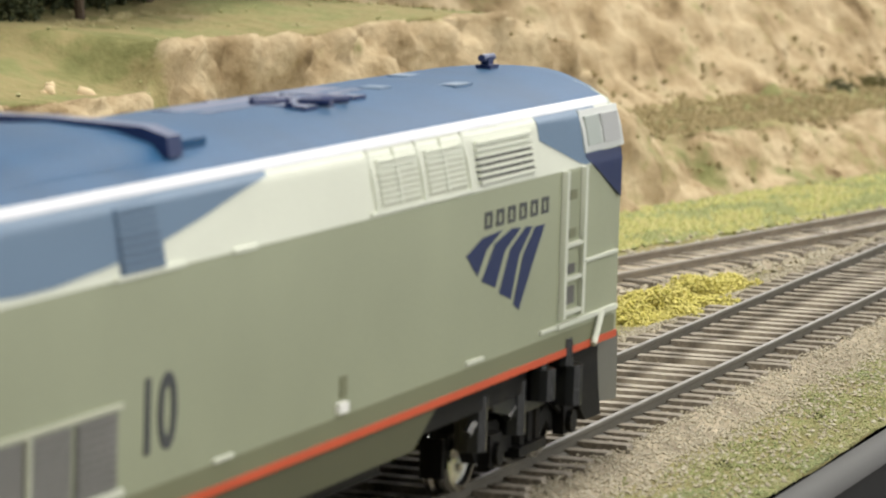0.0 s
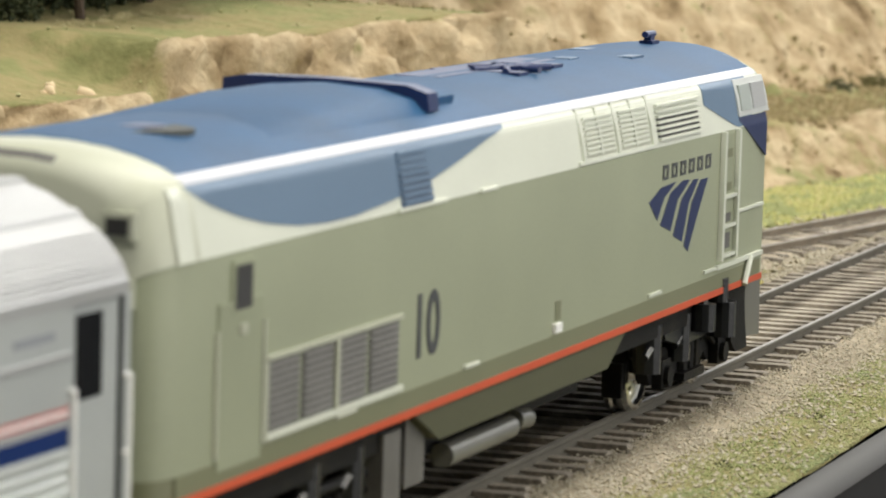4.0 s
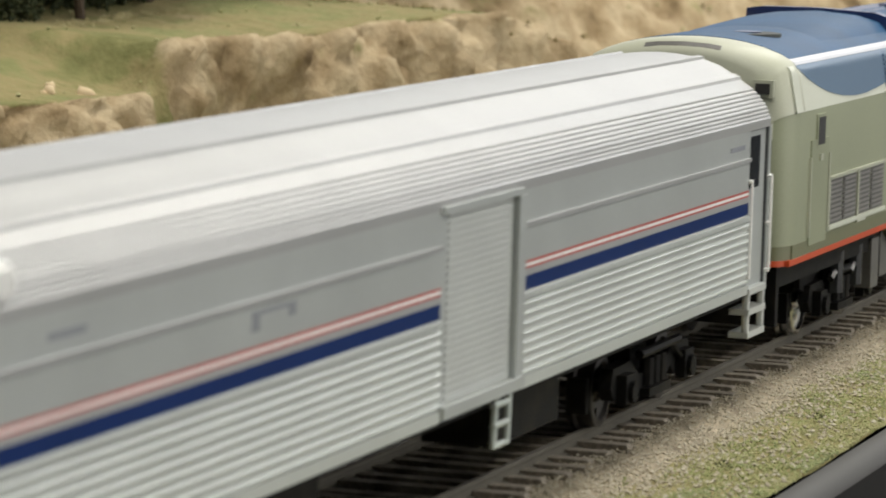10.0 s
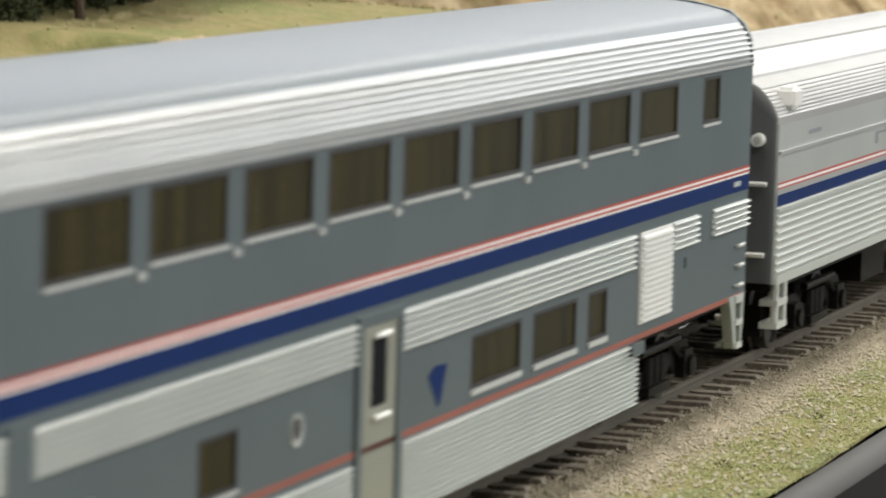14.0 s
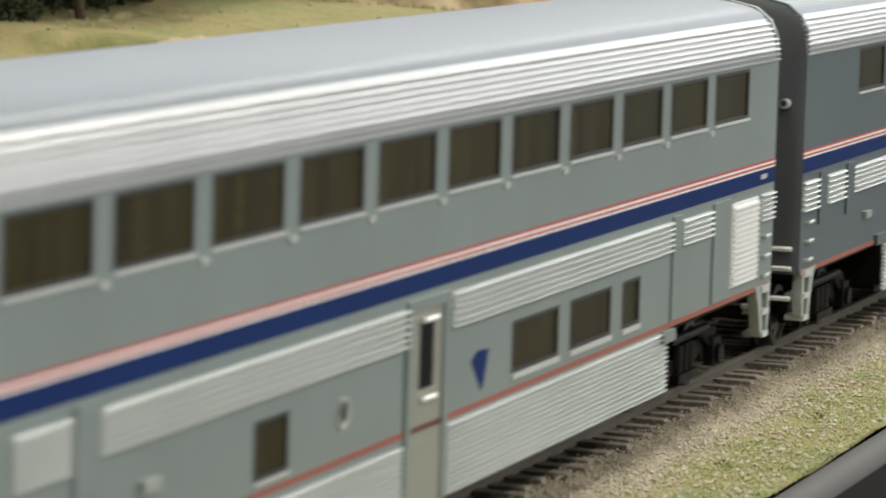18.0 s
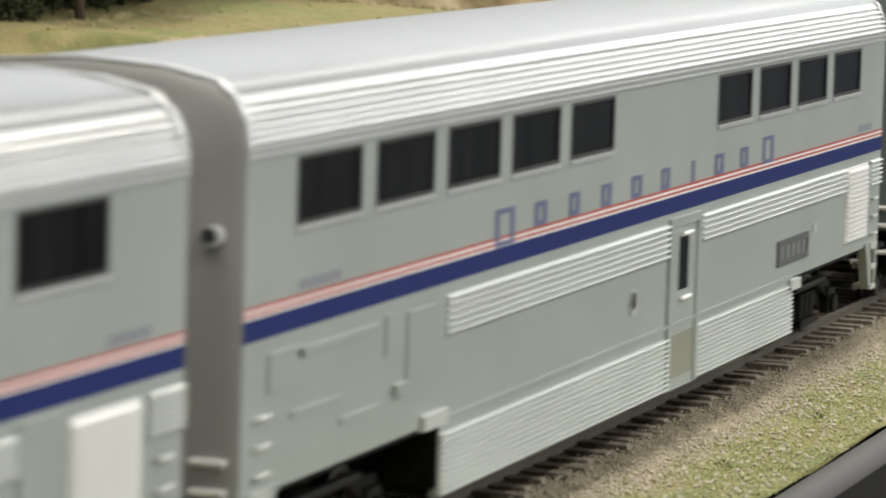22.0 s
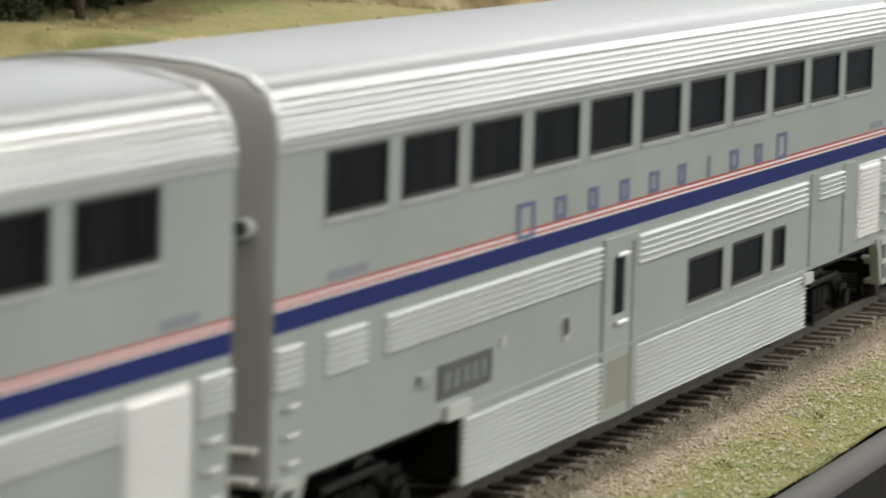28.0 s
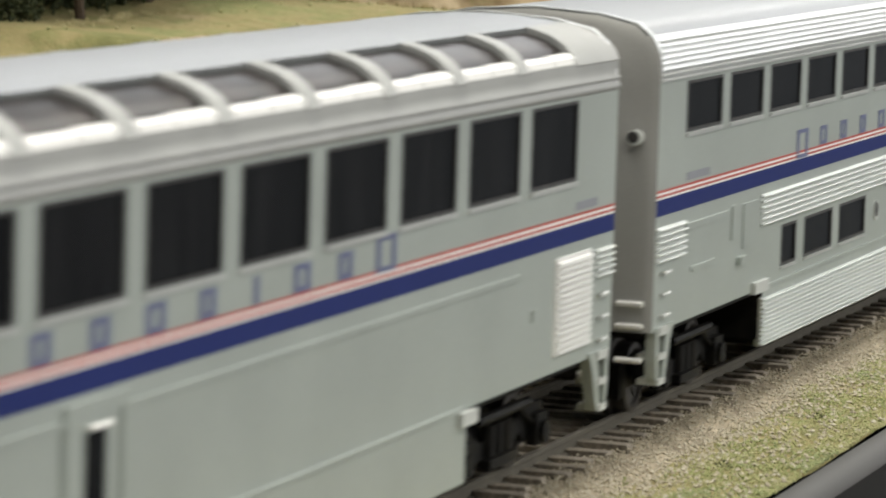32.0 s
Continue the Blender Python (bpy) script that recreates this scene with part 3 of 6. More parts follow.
        if mark and side < 0:
            # Frame, panel and slats are made up in place of an unreadable mark.
            a0, a1 = mark
            ring = lambda m, z0, z1: [(X(a1) + m, z0), (X(a0) - m, z0), (X(a0) - m, z1), (X(a1) + m, z1)]
            bm = bmesh.new()
            ring_plate(bm, ring(0.0, 16.0, 19.9), ring(1.1, 16.9, 19.0), y + side * 0.30, 0.4, side)
            mk = part("mark_frame", bm, M_FADEMARK, car, "dark grey frame in place of an unreadable mark")
            slab("mark_panel", X(a1) + 0.6, X(a0) - 0.6, *sorted((y + side * 0.10, y - side * 0.05)), 16.5, 19.4, M_MARKPANEL, mk)
            for k in range(5):
                w = (a1 - a0 - 2.4) / 5
                slab("mark_slat", X(a1) + 1.4 + k * w, X(a1) + 1.4 + k * w + 0.9, *sorted((y + side * 0.22, y)), 16.8, 19.1, M_FADEMARK, mk)
        if logo and side < 0:
            bm = bmesh.new()
            plate(bm, [(X(logo) - 3.4, 19.2), (X(logo) - 1.0, 20.2), (X(logo) + 3.0, 20.0), (X(logo) + 1.2, 16.0), (X(logo) + 0.4, 15.4)], y + side * 0.08, 0.1, side)
            part("emblem", bm, M_BLUE, car, "small blue emblem")
    # roof, floor, ends and dark liner
    half = roof_profile()
    prof = [(-a, z) for a, z in half] + [(a, z) for a, z in half[::-1][1:]]
    bm = bmesh.new()
    if lounge:
        # the crown only; the shoulders are built with their curved windows
        crown = [(-11.0, 54.9), (-11.0, 55.5), (-8.0, 55.9), (-4, 56.25), (0, 56.35), (4, 56.25), (8.0, 55.9), (11.0, 55.5), (11.0, 54.9)]
        loft(bm, [(X(CAR_L), crown), (X(0), crown)])
        part("roof", bm, M_ROOFTONED, car, "silver roof crown, toned darker in its colour")
        arc = [(17.8, 51.0), (17.2, 52.3), (16.0, 53.5), (14.4, 54.5), (12.6, 55.1), (10.8, 55.5)]
        for side in (-1, 1):
            sk = [(side * a, z) for a, z in ((17.75, 47.2), (18.05, 47.5), (18.1, 47.95), (17.85, 48.3), (17.8, 48.5), (18.0, 48.7), (17.98, 49.0), (17.75, 49.25), (17.7, 50.2), (17.6, 51.35), (16.4, 51.35), (16.8, 47.2))]
            bm = bmesh.new()
            loft(bm, [(X(CAR_L), sk), (X(0), sk)])
            smooth(part("roof_edge", bm, M_RIBDULL, car), 50)
            ends = [(0, 18.5), (CAR_L - 18.5, CAR_L)]
            ribs = [(18.5 + 23.25 * k + 19.2 - 0.0, 18.5 + 23.25 * k + 23.25) for k in range(10)]
            for a, b in ends + ribs:
                ring = [(side * p, z + 0.12) for p, z in arc] + [(side * (p - 1.3), z - 1.2) for p, z in arc[::-1]]
                bm = bmesh.new()
                loft(bm, [(X(b), ring), (X(a), ring)])
                smooth(part("roof_rib", bm, M_RIBDULL, car, "curved silver roof crown, toned darker in its colour rib"))
            for k in range(11):
                a = 18.5 + 23.25 * k
                b = min(a + 19.2, CAR_L - 18.5)
                ring = [(side * (p - 0.55), z - 0.5) for p, z in arc] + [(side * (p - 0.9), z - 0.85) for p, z in arc[::-1]]
                bm = bmesh.new()
                loft(bm, [(X(b), ring), (X(a), ring)])
                smooth(part("roof_window", bm, M_ROOFGLASS, car, "curved dark brown roof window"))
                # Uneven white pieces put the glints along the sill into its colour.
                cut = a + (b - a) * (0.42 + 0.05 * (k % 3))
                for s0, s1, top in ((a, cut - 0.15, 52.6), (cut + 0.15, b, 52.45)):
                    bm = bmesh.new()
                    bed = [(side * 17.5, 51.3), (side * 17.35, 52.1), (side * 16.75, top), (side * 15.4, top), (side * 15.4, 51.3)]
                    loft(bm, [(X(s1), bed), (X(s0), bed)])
                    part("roof_sill", bm, M_WHITE, car, "white sill strip under the roof window, for its glints")
    else:
        crown = [p for p in prof if p[1] > 53.2]
        skin = crown + [(15.0, 53.0), (0.0, 55.2), (-15.0, 53.0)]
        loft(bm, [(X(CAR_L), skin), (X(0), skin)])
        smooth(part("roof", bm, M_ROOFDK if redline else M_ROOFTONED, car, "smooth slate grey roof" if redline else "smooth silver roof crown, toned darker in its colour"), 45)
        for side in (-1, 1):
            sk = [(side * a, z) for a, z in half if z < 53.35] + [(side * 15.2, 53.2), (side * 16.4, 47.2)]
            bm = bmesh.new()
            loft(bm, [(X(CAR_L), sk), (X(0), sk)])
            smooth(part("ribbed_shoulder", bm, M_RIBGREY if redline else M_RIB, car, "finely ribbed silver roof crown, toned darker in its colour shoulder"), 60)
    outline = [(-16.8, 13.8), (-16.8, 47.4), (-16.4, 51.2), (-15.2, 53.2), (-12.0, 54.8), (-6, 55.7), (0, 55.9), (6, 55.7), (12, 54.8), (15.2, 53.2), (16.4, 51.2), (16.8, 47.4), (16.8, 13.8)]
    rim = [(-17.75, 13.7), (-17.75, 47.4), (-17.4, 50.6), (-16.4, 52.8), (-14.2, 54.6), (-9, 55.7), (0, 56.25), (9, 55.7), (14.2, 54.6), (16.4, 52.8), (17.4, 50.6), (17.75, 47.4), (17.75, 13.7)]
    inner = [(a * 0.93, 13.7 + (z - 13.7) * 0.975) for a, z in rim]
    for x, way in ((X(0), 1), (X(CAR_L), -1)):
        bm = bmesh.new()
        loft(bm, [(x - way * 1.4, rim), (x + way * 0.0, rim), (x + way * 0.9, inner)])
        # Each end takes the shaded copy of its side paint.
        smooth(part("end_wall", bm, M_SHADEDSILVER if paint is M_SILVER else M_SHADEDGREY if paint is M_GREYCAR else M_SHADEDDARK, car), 50)
        hoop = [q for q in rim if q[1] > 46]
        hoop = [(q * 1.012, 13.7 + (z - 13.7) * 1.008) for q, z in hoop] + [(q * 0.94, 13.7 + (z - 13.7) * 0.97) for q, z in hoop[::-1]]
        bm = bmesh.new()
        loft(bm, [(x - way * 1.5, hoop), (x - way * 0.2, hoop)])
        smooth(part("roof_end_hoop", bm, M_RIB if paint is M_SILVER else paint, car, "rounded bead round the roof end"), 50)
        bm = bmesh.new()
        dz = [(-8.2, 29.0), (-8.2, 52.0), (8.2, 52.0), (8.2, 29.0)]
        loft(bm, [(x + way * 0.5, dz), (x + way * 5.0, [(a * 0.97, z) for a, z in dz])])
        part("diaphragm", bm, M_GASKET, car, "black gangway bellows")
        for yy in (-15.0, 15.0):
            bm = bmesh.new()
            bar(bm, (x + way * 0.4, yy, 39.8), (x + way * 2.2, yy, 39.8), 0.75 if redline else 1.05, 14)
            ml = part("marker_light", bm, M_WHITE2, car, "white end marker light")
            bm = bmesh.new()
            bar(bm, (x + way * 2.0, yy + 0.15, 39.9), (x + way * 2.3, yy + 0.15, 39.9), 0.5 if redline else 0.8, 12)
            part("lens", bm, M_GASKET, ml, "dark lens")
            for zz in (10.0, 14.6, 17.6):
                bm = bmesh.new()
                bar(bm, (x + way * 1.4, yy - 1.8, zz), (x + way * 1.4, yy + 1.8, zz), 0.4, 6)
                part("end_rung", bm, M_WHITE, car)
        coupler(x, way, car)
    slab("floor_pan", X(CAR_L - 1), X(1), -16.7, 16.7, 12.6, 13.7, M_BLACK, car)
    slab("underfloor", X(221), X(59), -16.4, 16.4, 5.0, 12.6, M_BLACK, car)
    # Solid dark block stands in for the unlit inside of the car.
    slab("dark_liner", X(CAR_L - 2), X(2), -15.6, 15.6, 13.8, 46.0, M_INSIDE, car)
    for a in (58.0, 222.5):
        slab("bulkhead", X(a) - 0.5, X(a) + 0.5, -17.7, 17.7, 6.0, 13.5, M_BLACK, car)
    for a in (33.0, CAR_L - 33.0):
        truck(X(a), car)
    return car


WIN = [(17.4 + 23.25 * k, 36.3 + 23.25 * k) for k in range(11)]
LOW_H = [(72.0, 80.2), (85.5, 103.4), (108.4, 127.0)]
FL_H = [(60, 152.4, 23.8, 28.0), (169.5, 250, 23.4, 27.9), (35.7, 52.2, 24.1, 27.9), (0.4, 8.2, 23.6, 28.0), (256, 267.8, 23.2, 27.9), (275, 282.0, 23.2, 27.9)]
SK_H = [(59.4, 152.4, 5.0, 13.5), (168.8, 222.8, 5.0, 13.0)]


def build_coaches():
    cars = []
    grp = "coaches of the train"
    cars.append((-48.8, coach("slate grey double-deck coach with amber windows, on the track", M_DARKCAR, M_BLUE, M_AMBER, WIN[1:10], LOW_H,
        [(60, 152.4, 23.2, 28.0), (166.5, 247.6, 23.4, 28.0), (28.2, 41.2, 23.8, 28.0), (0.4, 20.2, 23.8, 28.0), (253, 266, 23.0, 28.0), (272, 282, 23.0, 28.0)],
        [(57.5, 151.5, 5.0, 13.4), (167, 222.5, 5.0, 13.0)], (151.8, 166.2), grp, panel=(42.0, 57.2), small=[(18.3, 27.2, 40.2, 46.6), (199.4, 209.4, 15.4, 21.4)], hole=183.6, logo=139.0, redline=True)))
    cars.append((-346.2, coach("grey double-deck coach with amber windows, on the track", M_GREYCAR, M_BLUE, M_AMBER, WIN, LOW_H,
        [(57, 150.0, 23.8, 28.2), (165, 248.2, 23.3, 27.9), (36, 52, 24.1, 28.0), (0.4, 8.2, 23.6, 28.0), (254.4, 266.3, 22.6, 27.9), (273, 282, 22.6, 27.9)],
        [(58.6, 151.2, 5.0, 13.4), (166.5, 222.8, 5.0, 12.9)], (151.6, 165.6), grp, small=[(200.6, 210.0, 15.3, 21.3)], hole=185.0, logo=139.0, redline=True)))
    cars.append((-648.7, coach("pale silver double-deck sleeping car with black windows", M_SILVER, M_BLUE2, M_GLASS, [WIN[k] for k in (0, 1, 2, 3, 6, 7, 8, 9, 10)], [],
        [(26.0, 112.6, 24.0, 28.0), (129.8, 221.4, 23.2, 28.0), (0.4, 8.2, 23.6, 28.0)], [(59.2, 114, 5.2, 12.8), (128.5, 222.6, 5.0, 12.4)], (113.8, 129.4), grp, hole=146.0, mark=(49.8, 68.8), word=(76.6, 201.0), red2=False,
        boxes=[(256, 26.6, 24, 0.9), (240.5, 25.4, 2.0, 4.4), (230, 23.5, 9.0, 7.5), (262, 20.5, 14, 0.7), (249, 18.0, 12, 0.7), (271, 25.5, 9.5, 4.0)])))
    for f in (-948.3, -1243.0):
        cars.append((f, coach("pale silver double-deck coach with black windows", M_SILVER, M_BLUE2, M_GLASS, WIN, LOW_H, FL_H, SK_H, (153.4, 168.2), grp, hole=183.7, mark=(213.0, 231.6), word=(76.6, 201.0))))
    cars.append((-1539.3, coach("pale silver double-deck coach with black windows", M_SILVER, M_BLUE2, M_GLASS, WIN, [(155.2, 174.0), (178.9, 197.6), (202.8, 212.2)],
        [(26.0, 115.2, 24.0, 28.0), (131.0, 225.5, 23.0, 28.0), (0.4, 8.2, 23.6, 28.0), (268, 282, 22.8, 27.9)], [(58.8, 115, 5.2, 12.8), (129, 223.4, 5.0, 12.3)], (115.4, 131.2), grp, hole=147.4, mark=(51.0, 69.4), word=(76.6, 201.0),
        boxes=[(256, 26.6, 24, 0.9), (241.5, 25.0, 2.2, 5.0), (232, 24.0, 8.0, 6.5), (258, 20.5, 12, 0.7)])))
    cars.append((-1840.2, coach("silver lounge car with tall windows and curved roof glass", M_SILVER, M_BLUE2, M_GLASS, WIN, [],
        [(0.4, 8.2, 23.6, 27.6)], [], (156.0, 170.0), grp, word=(87.0, 200.0), lounge=True, hole=184.0,
        boxes=[(140, 26.9, 200, 0.7)])))
    for f, car in cars:
        car["front"] = f
    return [(f - CAR_L / 2, car) for f, car in cars]


# ---- baggage car ----
def baggage():
    L = 277.5
    car = vehicle("baggage_car", "silver fluted baggage car with a blue stripe, on the track", "train car")
    X = lambda a: L / 2 - a
    half = [(17.5, 13.6), (17.5, 37.4), (17.55, 38.6)]
    for k in range(8):
        z = 38.9 + 0.52 * k
        y = float(np.interp(z, [38.6, 40.2, 41.8, 43.2], [17.45, 16.75, 15.5, 13.9]))
        half += [(y, z), (y + 0.04, z + 0.12), (y - 0.02, z + 0.28), (y - 0.20, z + 0.40)]
    half += [(13.5, 43.5), (12.7, 44.05), (12.5, 44.5), (11.9, 44.85), (11.3, 44.95), (9.4, 46.0), (6.9, 46.85), (6.8, 47.25), (6.0, 47.4), (5.8, 47.12), (2.6, 47.5), (0, 47.6)]
    for side in (-1, 1):
        y = side * 17.5
        bm = bmesh.new()
        holed_wall(bm, X(L), X(0), 13.6, 37.6, *sorted((y, y - side * 1.0)), [(X(150.6), X(125.2), 14.9, 37.0), (X(12.6), X(1.2), 14.2, 37.4)])
        part("side_wall", bm, M_BAG, car)
        bm = bmesh.new()
        box(bm, X(150.8), X(125.0), *sorted((y - side * 0.35, y - side * 1.6)), 14.6, 37.2)
        d = part("sliding_door", bm, M_WHITE2, car, "silver ribbed sliding baggage door")
        for k in range(26):
            z = 15.6 + k * 0.83
            slab("door_rib", X(149.6), X(126.2), *sorted((y - side * 0.16, y - side * 0.4)), z, z + 0.45, M_WHITE2, d)
        slab("door_track", X(153), X(123.5), *sorted((y + side * 0.5, y - side * 0.1)), 37.0, 37.8, M_BAG, car)
        slab("door_sill", X(152.5), X(122.5), *sorted((y + side * 0.9, y - side * 0.1)), 13.8, 15.2, M_BAG, car)
        slab("door_post", X(125.2), X(122.4), *sorted((y + side * 0.55, y - side * 0.1)), 15.2, 37.0, M_BAG, car)
        bm = bmesh.new()
        for dx in (-2.6, 2.6):
            bar(bm, (X(128.5) + dx, y, 14.0), (X(130.5) + dx, y + side * 0.5, 7.8), 0.4, 6)
        for z in (8.0, 10.4, 12.8):
            bar(bm, (X(130.4) - 2.7, y + side * 0.4, z), (X(130.4) + 3.0, y + side * 0.4, z), 0.4, 6)
        part("ladder", bm, M_SILVER, car, "wire ladder under the baggage door")
        for a, b in ((12.8, 122.3), (152.6, L - 0.3)):
            bm = bmesh.new()
            fluted(bm, X(b), X(a), 15.0, 24.4, y, side, 1.18, 0.36)
            part("fluted_panel", bm, M_FLUTE2, car, "bright fluted lower side")
            slab("bottom_rail", X(b), X(a), *sorted((y + side * 0.4, y - side * 0.2)), 13.5, 14.9, M_FLUTE2, car)
            slab("belt_moulding", X(b), X(a), *sorted((y + side * 0.42, y - side * 0.2)), 24.35, 24.95, M_FLUTE2, car)
            for nm, z0, z1, m in (("red_line", 28.45, 28.75, M_RED), ("white_line", 28.05, 28.45, M_WHITE), ("red_line", 27.80, 28.05, M_RED), ("white_line", 26.95, 27.80, M_BAGROOF), ("blue_stripe", 25.2, 26.95, M_BLUE)):
                slab(nm, X(b), X(a), *sorted((y + side * 0.05, y - side * 0.1)), z0, z1, m, car)
            slab("side_moulding", X(b), X(a), *sorted((y + side * 0.35, y - side * 0.1)), 32.95, 33.5, M_BAGROOF, car)
        bm = bmesh.new()
        box(bm, X(12.2), X(1.6), *sorted((y - side * 0.5, y - side * 1.4)), 13.2, 37.2)
        d = part("vestibule_door", bm, M_BAG, car, "silver vestibule door with a dark window")
        slab("door_window", X(10.6), X(5.2), *sorted((y - side * 0.35, y - side * 0.6)), 28.8, 36.4, M_GLASS, d)
        for a in (0.9, 12.6):
            bm = bmesh.new()
            bar(bm, (X(a), y + side * 0.5, 16.0), (X(a), y + side * 0.5, 30.0), 0.22, 6)
            for z in (16, 23, 30):
                bar(bm, (X(a), y + side * 0.6, z), (X(a), y - side * 0.2, z), 0.35, 6)
            part("handrail", bm, M_WHITE, car)
        bm = bmesh.new()
        for a in (2.2, 11.0):
            bar(bm, (X(a), y - side * 0.2, 14), (X(a), y - side * 0.2, 7.2), 0.55, 6)
        for z in (7.2, 10.6, 13.6):
            box(bm, X(11.6), X(1.6), *sorted((y + side * 0.4, y - side * 2.6)), z - 0.4, z + 0.5)
        part("step", bm, M_WHITE2, car, "silver stepwell")
        slab("number_bar", X(24), X(16), *sorted((y + side * 0.06, y - side * 0.05)), 34.9, 35.6, M_NUMBER, car)
        slab("number_bar", X(258), X(250), *sorted((y + side * 0.06, y - side * 0.05)), 34.9, 35.6, M_NUMBER, car)
        bm = bmesh.new()
        for x0, x1, z0, z1 in ((208, 210, 30.2, 32.2), (200, 208, 31.8, 32.2), (198, 200, 30.8, 32.2)):
            box(bm, X(x1), X(x0), *sorted((y + side * 0.06, y - side * 0.05)), z0, z1)
        part("mark_bar", bm, M_NUMBER, car)
    prof = [(-a, z) for a, z in half if z > 37.3] + [(a, z) for a, z in half[::-1][1:] if z > 37.3]
    skin = prof + [(15.6, 37.5), (12.2, 42.2), (0, 46.0), (-12.2, 42.2), (-15.6, 37.5)]
    bm = bmesh.new()
    tip = [(a * 0.985, 37.4 + (z - 37.4) * 0.985) for a, z in skin]
    loft(bm, [(X(L), tip), (X(L) + 0.8, skin), (X(0) - 0.8, skin), (X(0), tip)])
    smooth(part("roof", bm, M_BAGROOF, car, "bright silver arched roof"), 28)
    rim = [(-17.3, 13.7), (-17.3, 38.5), (-16.0, 40.8), (-13.7, 43.0), (-11.0, 44.7), (-7, 46.4), (0, 47.2), (7, 46.4), (11.0, 44.7), (13.7, 43.0), (16.0, 40.8), (17.3, 38.5), (17.3, 13.7)]
    for x, way in ((X(0), 1), (X(L), -1)):
        bm = bmesh.new()
        loft(bm, [(x - way * 1.5, rim), (x - way * 0.2, rim), (x + way * 0.5, [(a * 0.96, 13.7 + (z - 13.7) * 0.985) for a, z in rim])])
        # The baggage ends carry their shade in the darkest copy.
        smooth(part("end_wall", bm, M_SHADEDDARK, car, "end wall, its shade in a dark grey colour"), 50)
        bm = bmesh.new()
        dz = [(-7.4, 14.0), (-7.4, 39.0), (7.4, 39.0), (7.4, 14.0)]
        loft(bm, [(x + way * 0.4, dz), (x + way * 4.6, dz)])
        part("diaphragm", bm, M_GASKET, car, "black gangway bellows")
        coupler(x, way, car)
        for yy in (-14.6, 14.6):
            bm = bmesh.new()
            bar(bm, (x + way * 0.3, yy, 35.2), (x + way * 2.0, yy, 35.2), 1.0, 14)
            ml = part("marker_light", bm, M_WHITE, car, "white end marker light")
            bm = bmesh.new()
            bar(bm, (x + way * 1.8, yy, 35.2), (x + way * 2.1, yy, 35.2), 0.6, 12)
            part("lens", bm, M_WHITE2, ml)
            for zz in (18.0, 28.6):
                bm = bmesh.new()
                bar(bm, (x + way * 1.2, yy - 1.5, zz), (x + way * 1.2, yy + 1.5, zz), 0.4, 6)
                part("end_rung", bm, M_WHITE, car)
    for side in (-1, 1):
        y = side * 17.5
        bm = bmesh.new()
        for a in (L - 7.0, L - 2.0):
            bar(bm, (X(a), y - side * 0.2, 14), (X(a), y - side * 0.2, 7.0), 0.6, 6)
        for z in (7.2, 10.6):
            box(bm, X(L - 1.4), X(L - 7.6), *sorted((y + side * 0.4, y - side * 2.4)), z - 0.5, z + 0.5)
        part("step", bm, M_WHITE2, car, "silver stepwell")
    bm = bmesh.new()
    box(bm, X(271.8), X(266.2), -18.3, -15.2, 39.4, 42.8)
    bmesh.ops.bevel(bm, geom=bm.edges[:], offset=0.0006, segments=2, affect="EDGES")
    part("roof_vent", bm, M_WHITE, car, "white roof vent")
    slab("floor_pan", X(L - 1), X(1), -16.6, 16.6, 12.4, 13.7, M_BLACK, car)
    # Solid dark block in place of the unlit baggage room.
    slab("dark_liner", X(L - 2), X(2), -15.2, 15.2, 13.8, 40.0, M_INSIDE, car)
    for a0, a1, y0, y1, z0 in ((92, 118, -13.5, -4, 5.5), (178, 196, -13, 13, 5.5), (96, 130, 3, 14, 5.5)):
        slab("equipment_box", X(a1), X(a0), y0, y1, z0, 12.5, M_BLACK, car, "black underfloor box")
    for a in (47.0, L - 44.0):
        truck(X(a), car)
    return car


# ---- locomotive ----
LOCO_MID = 372.0


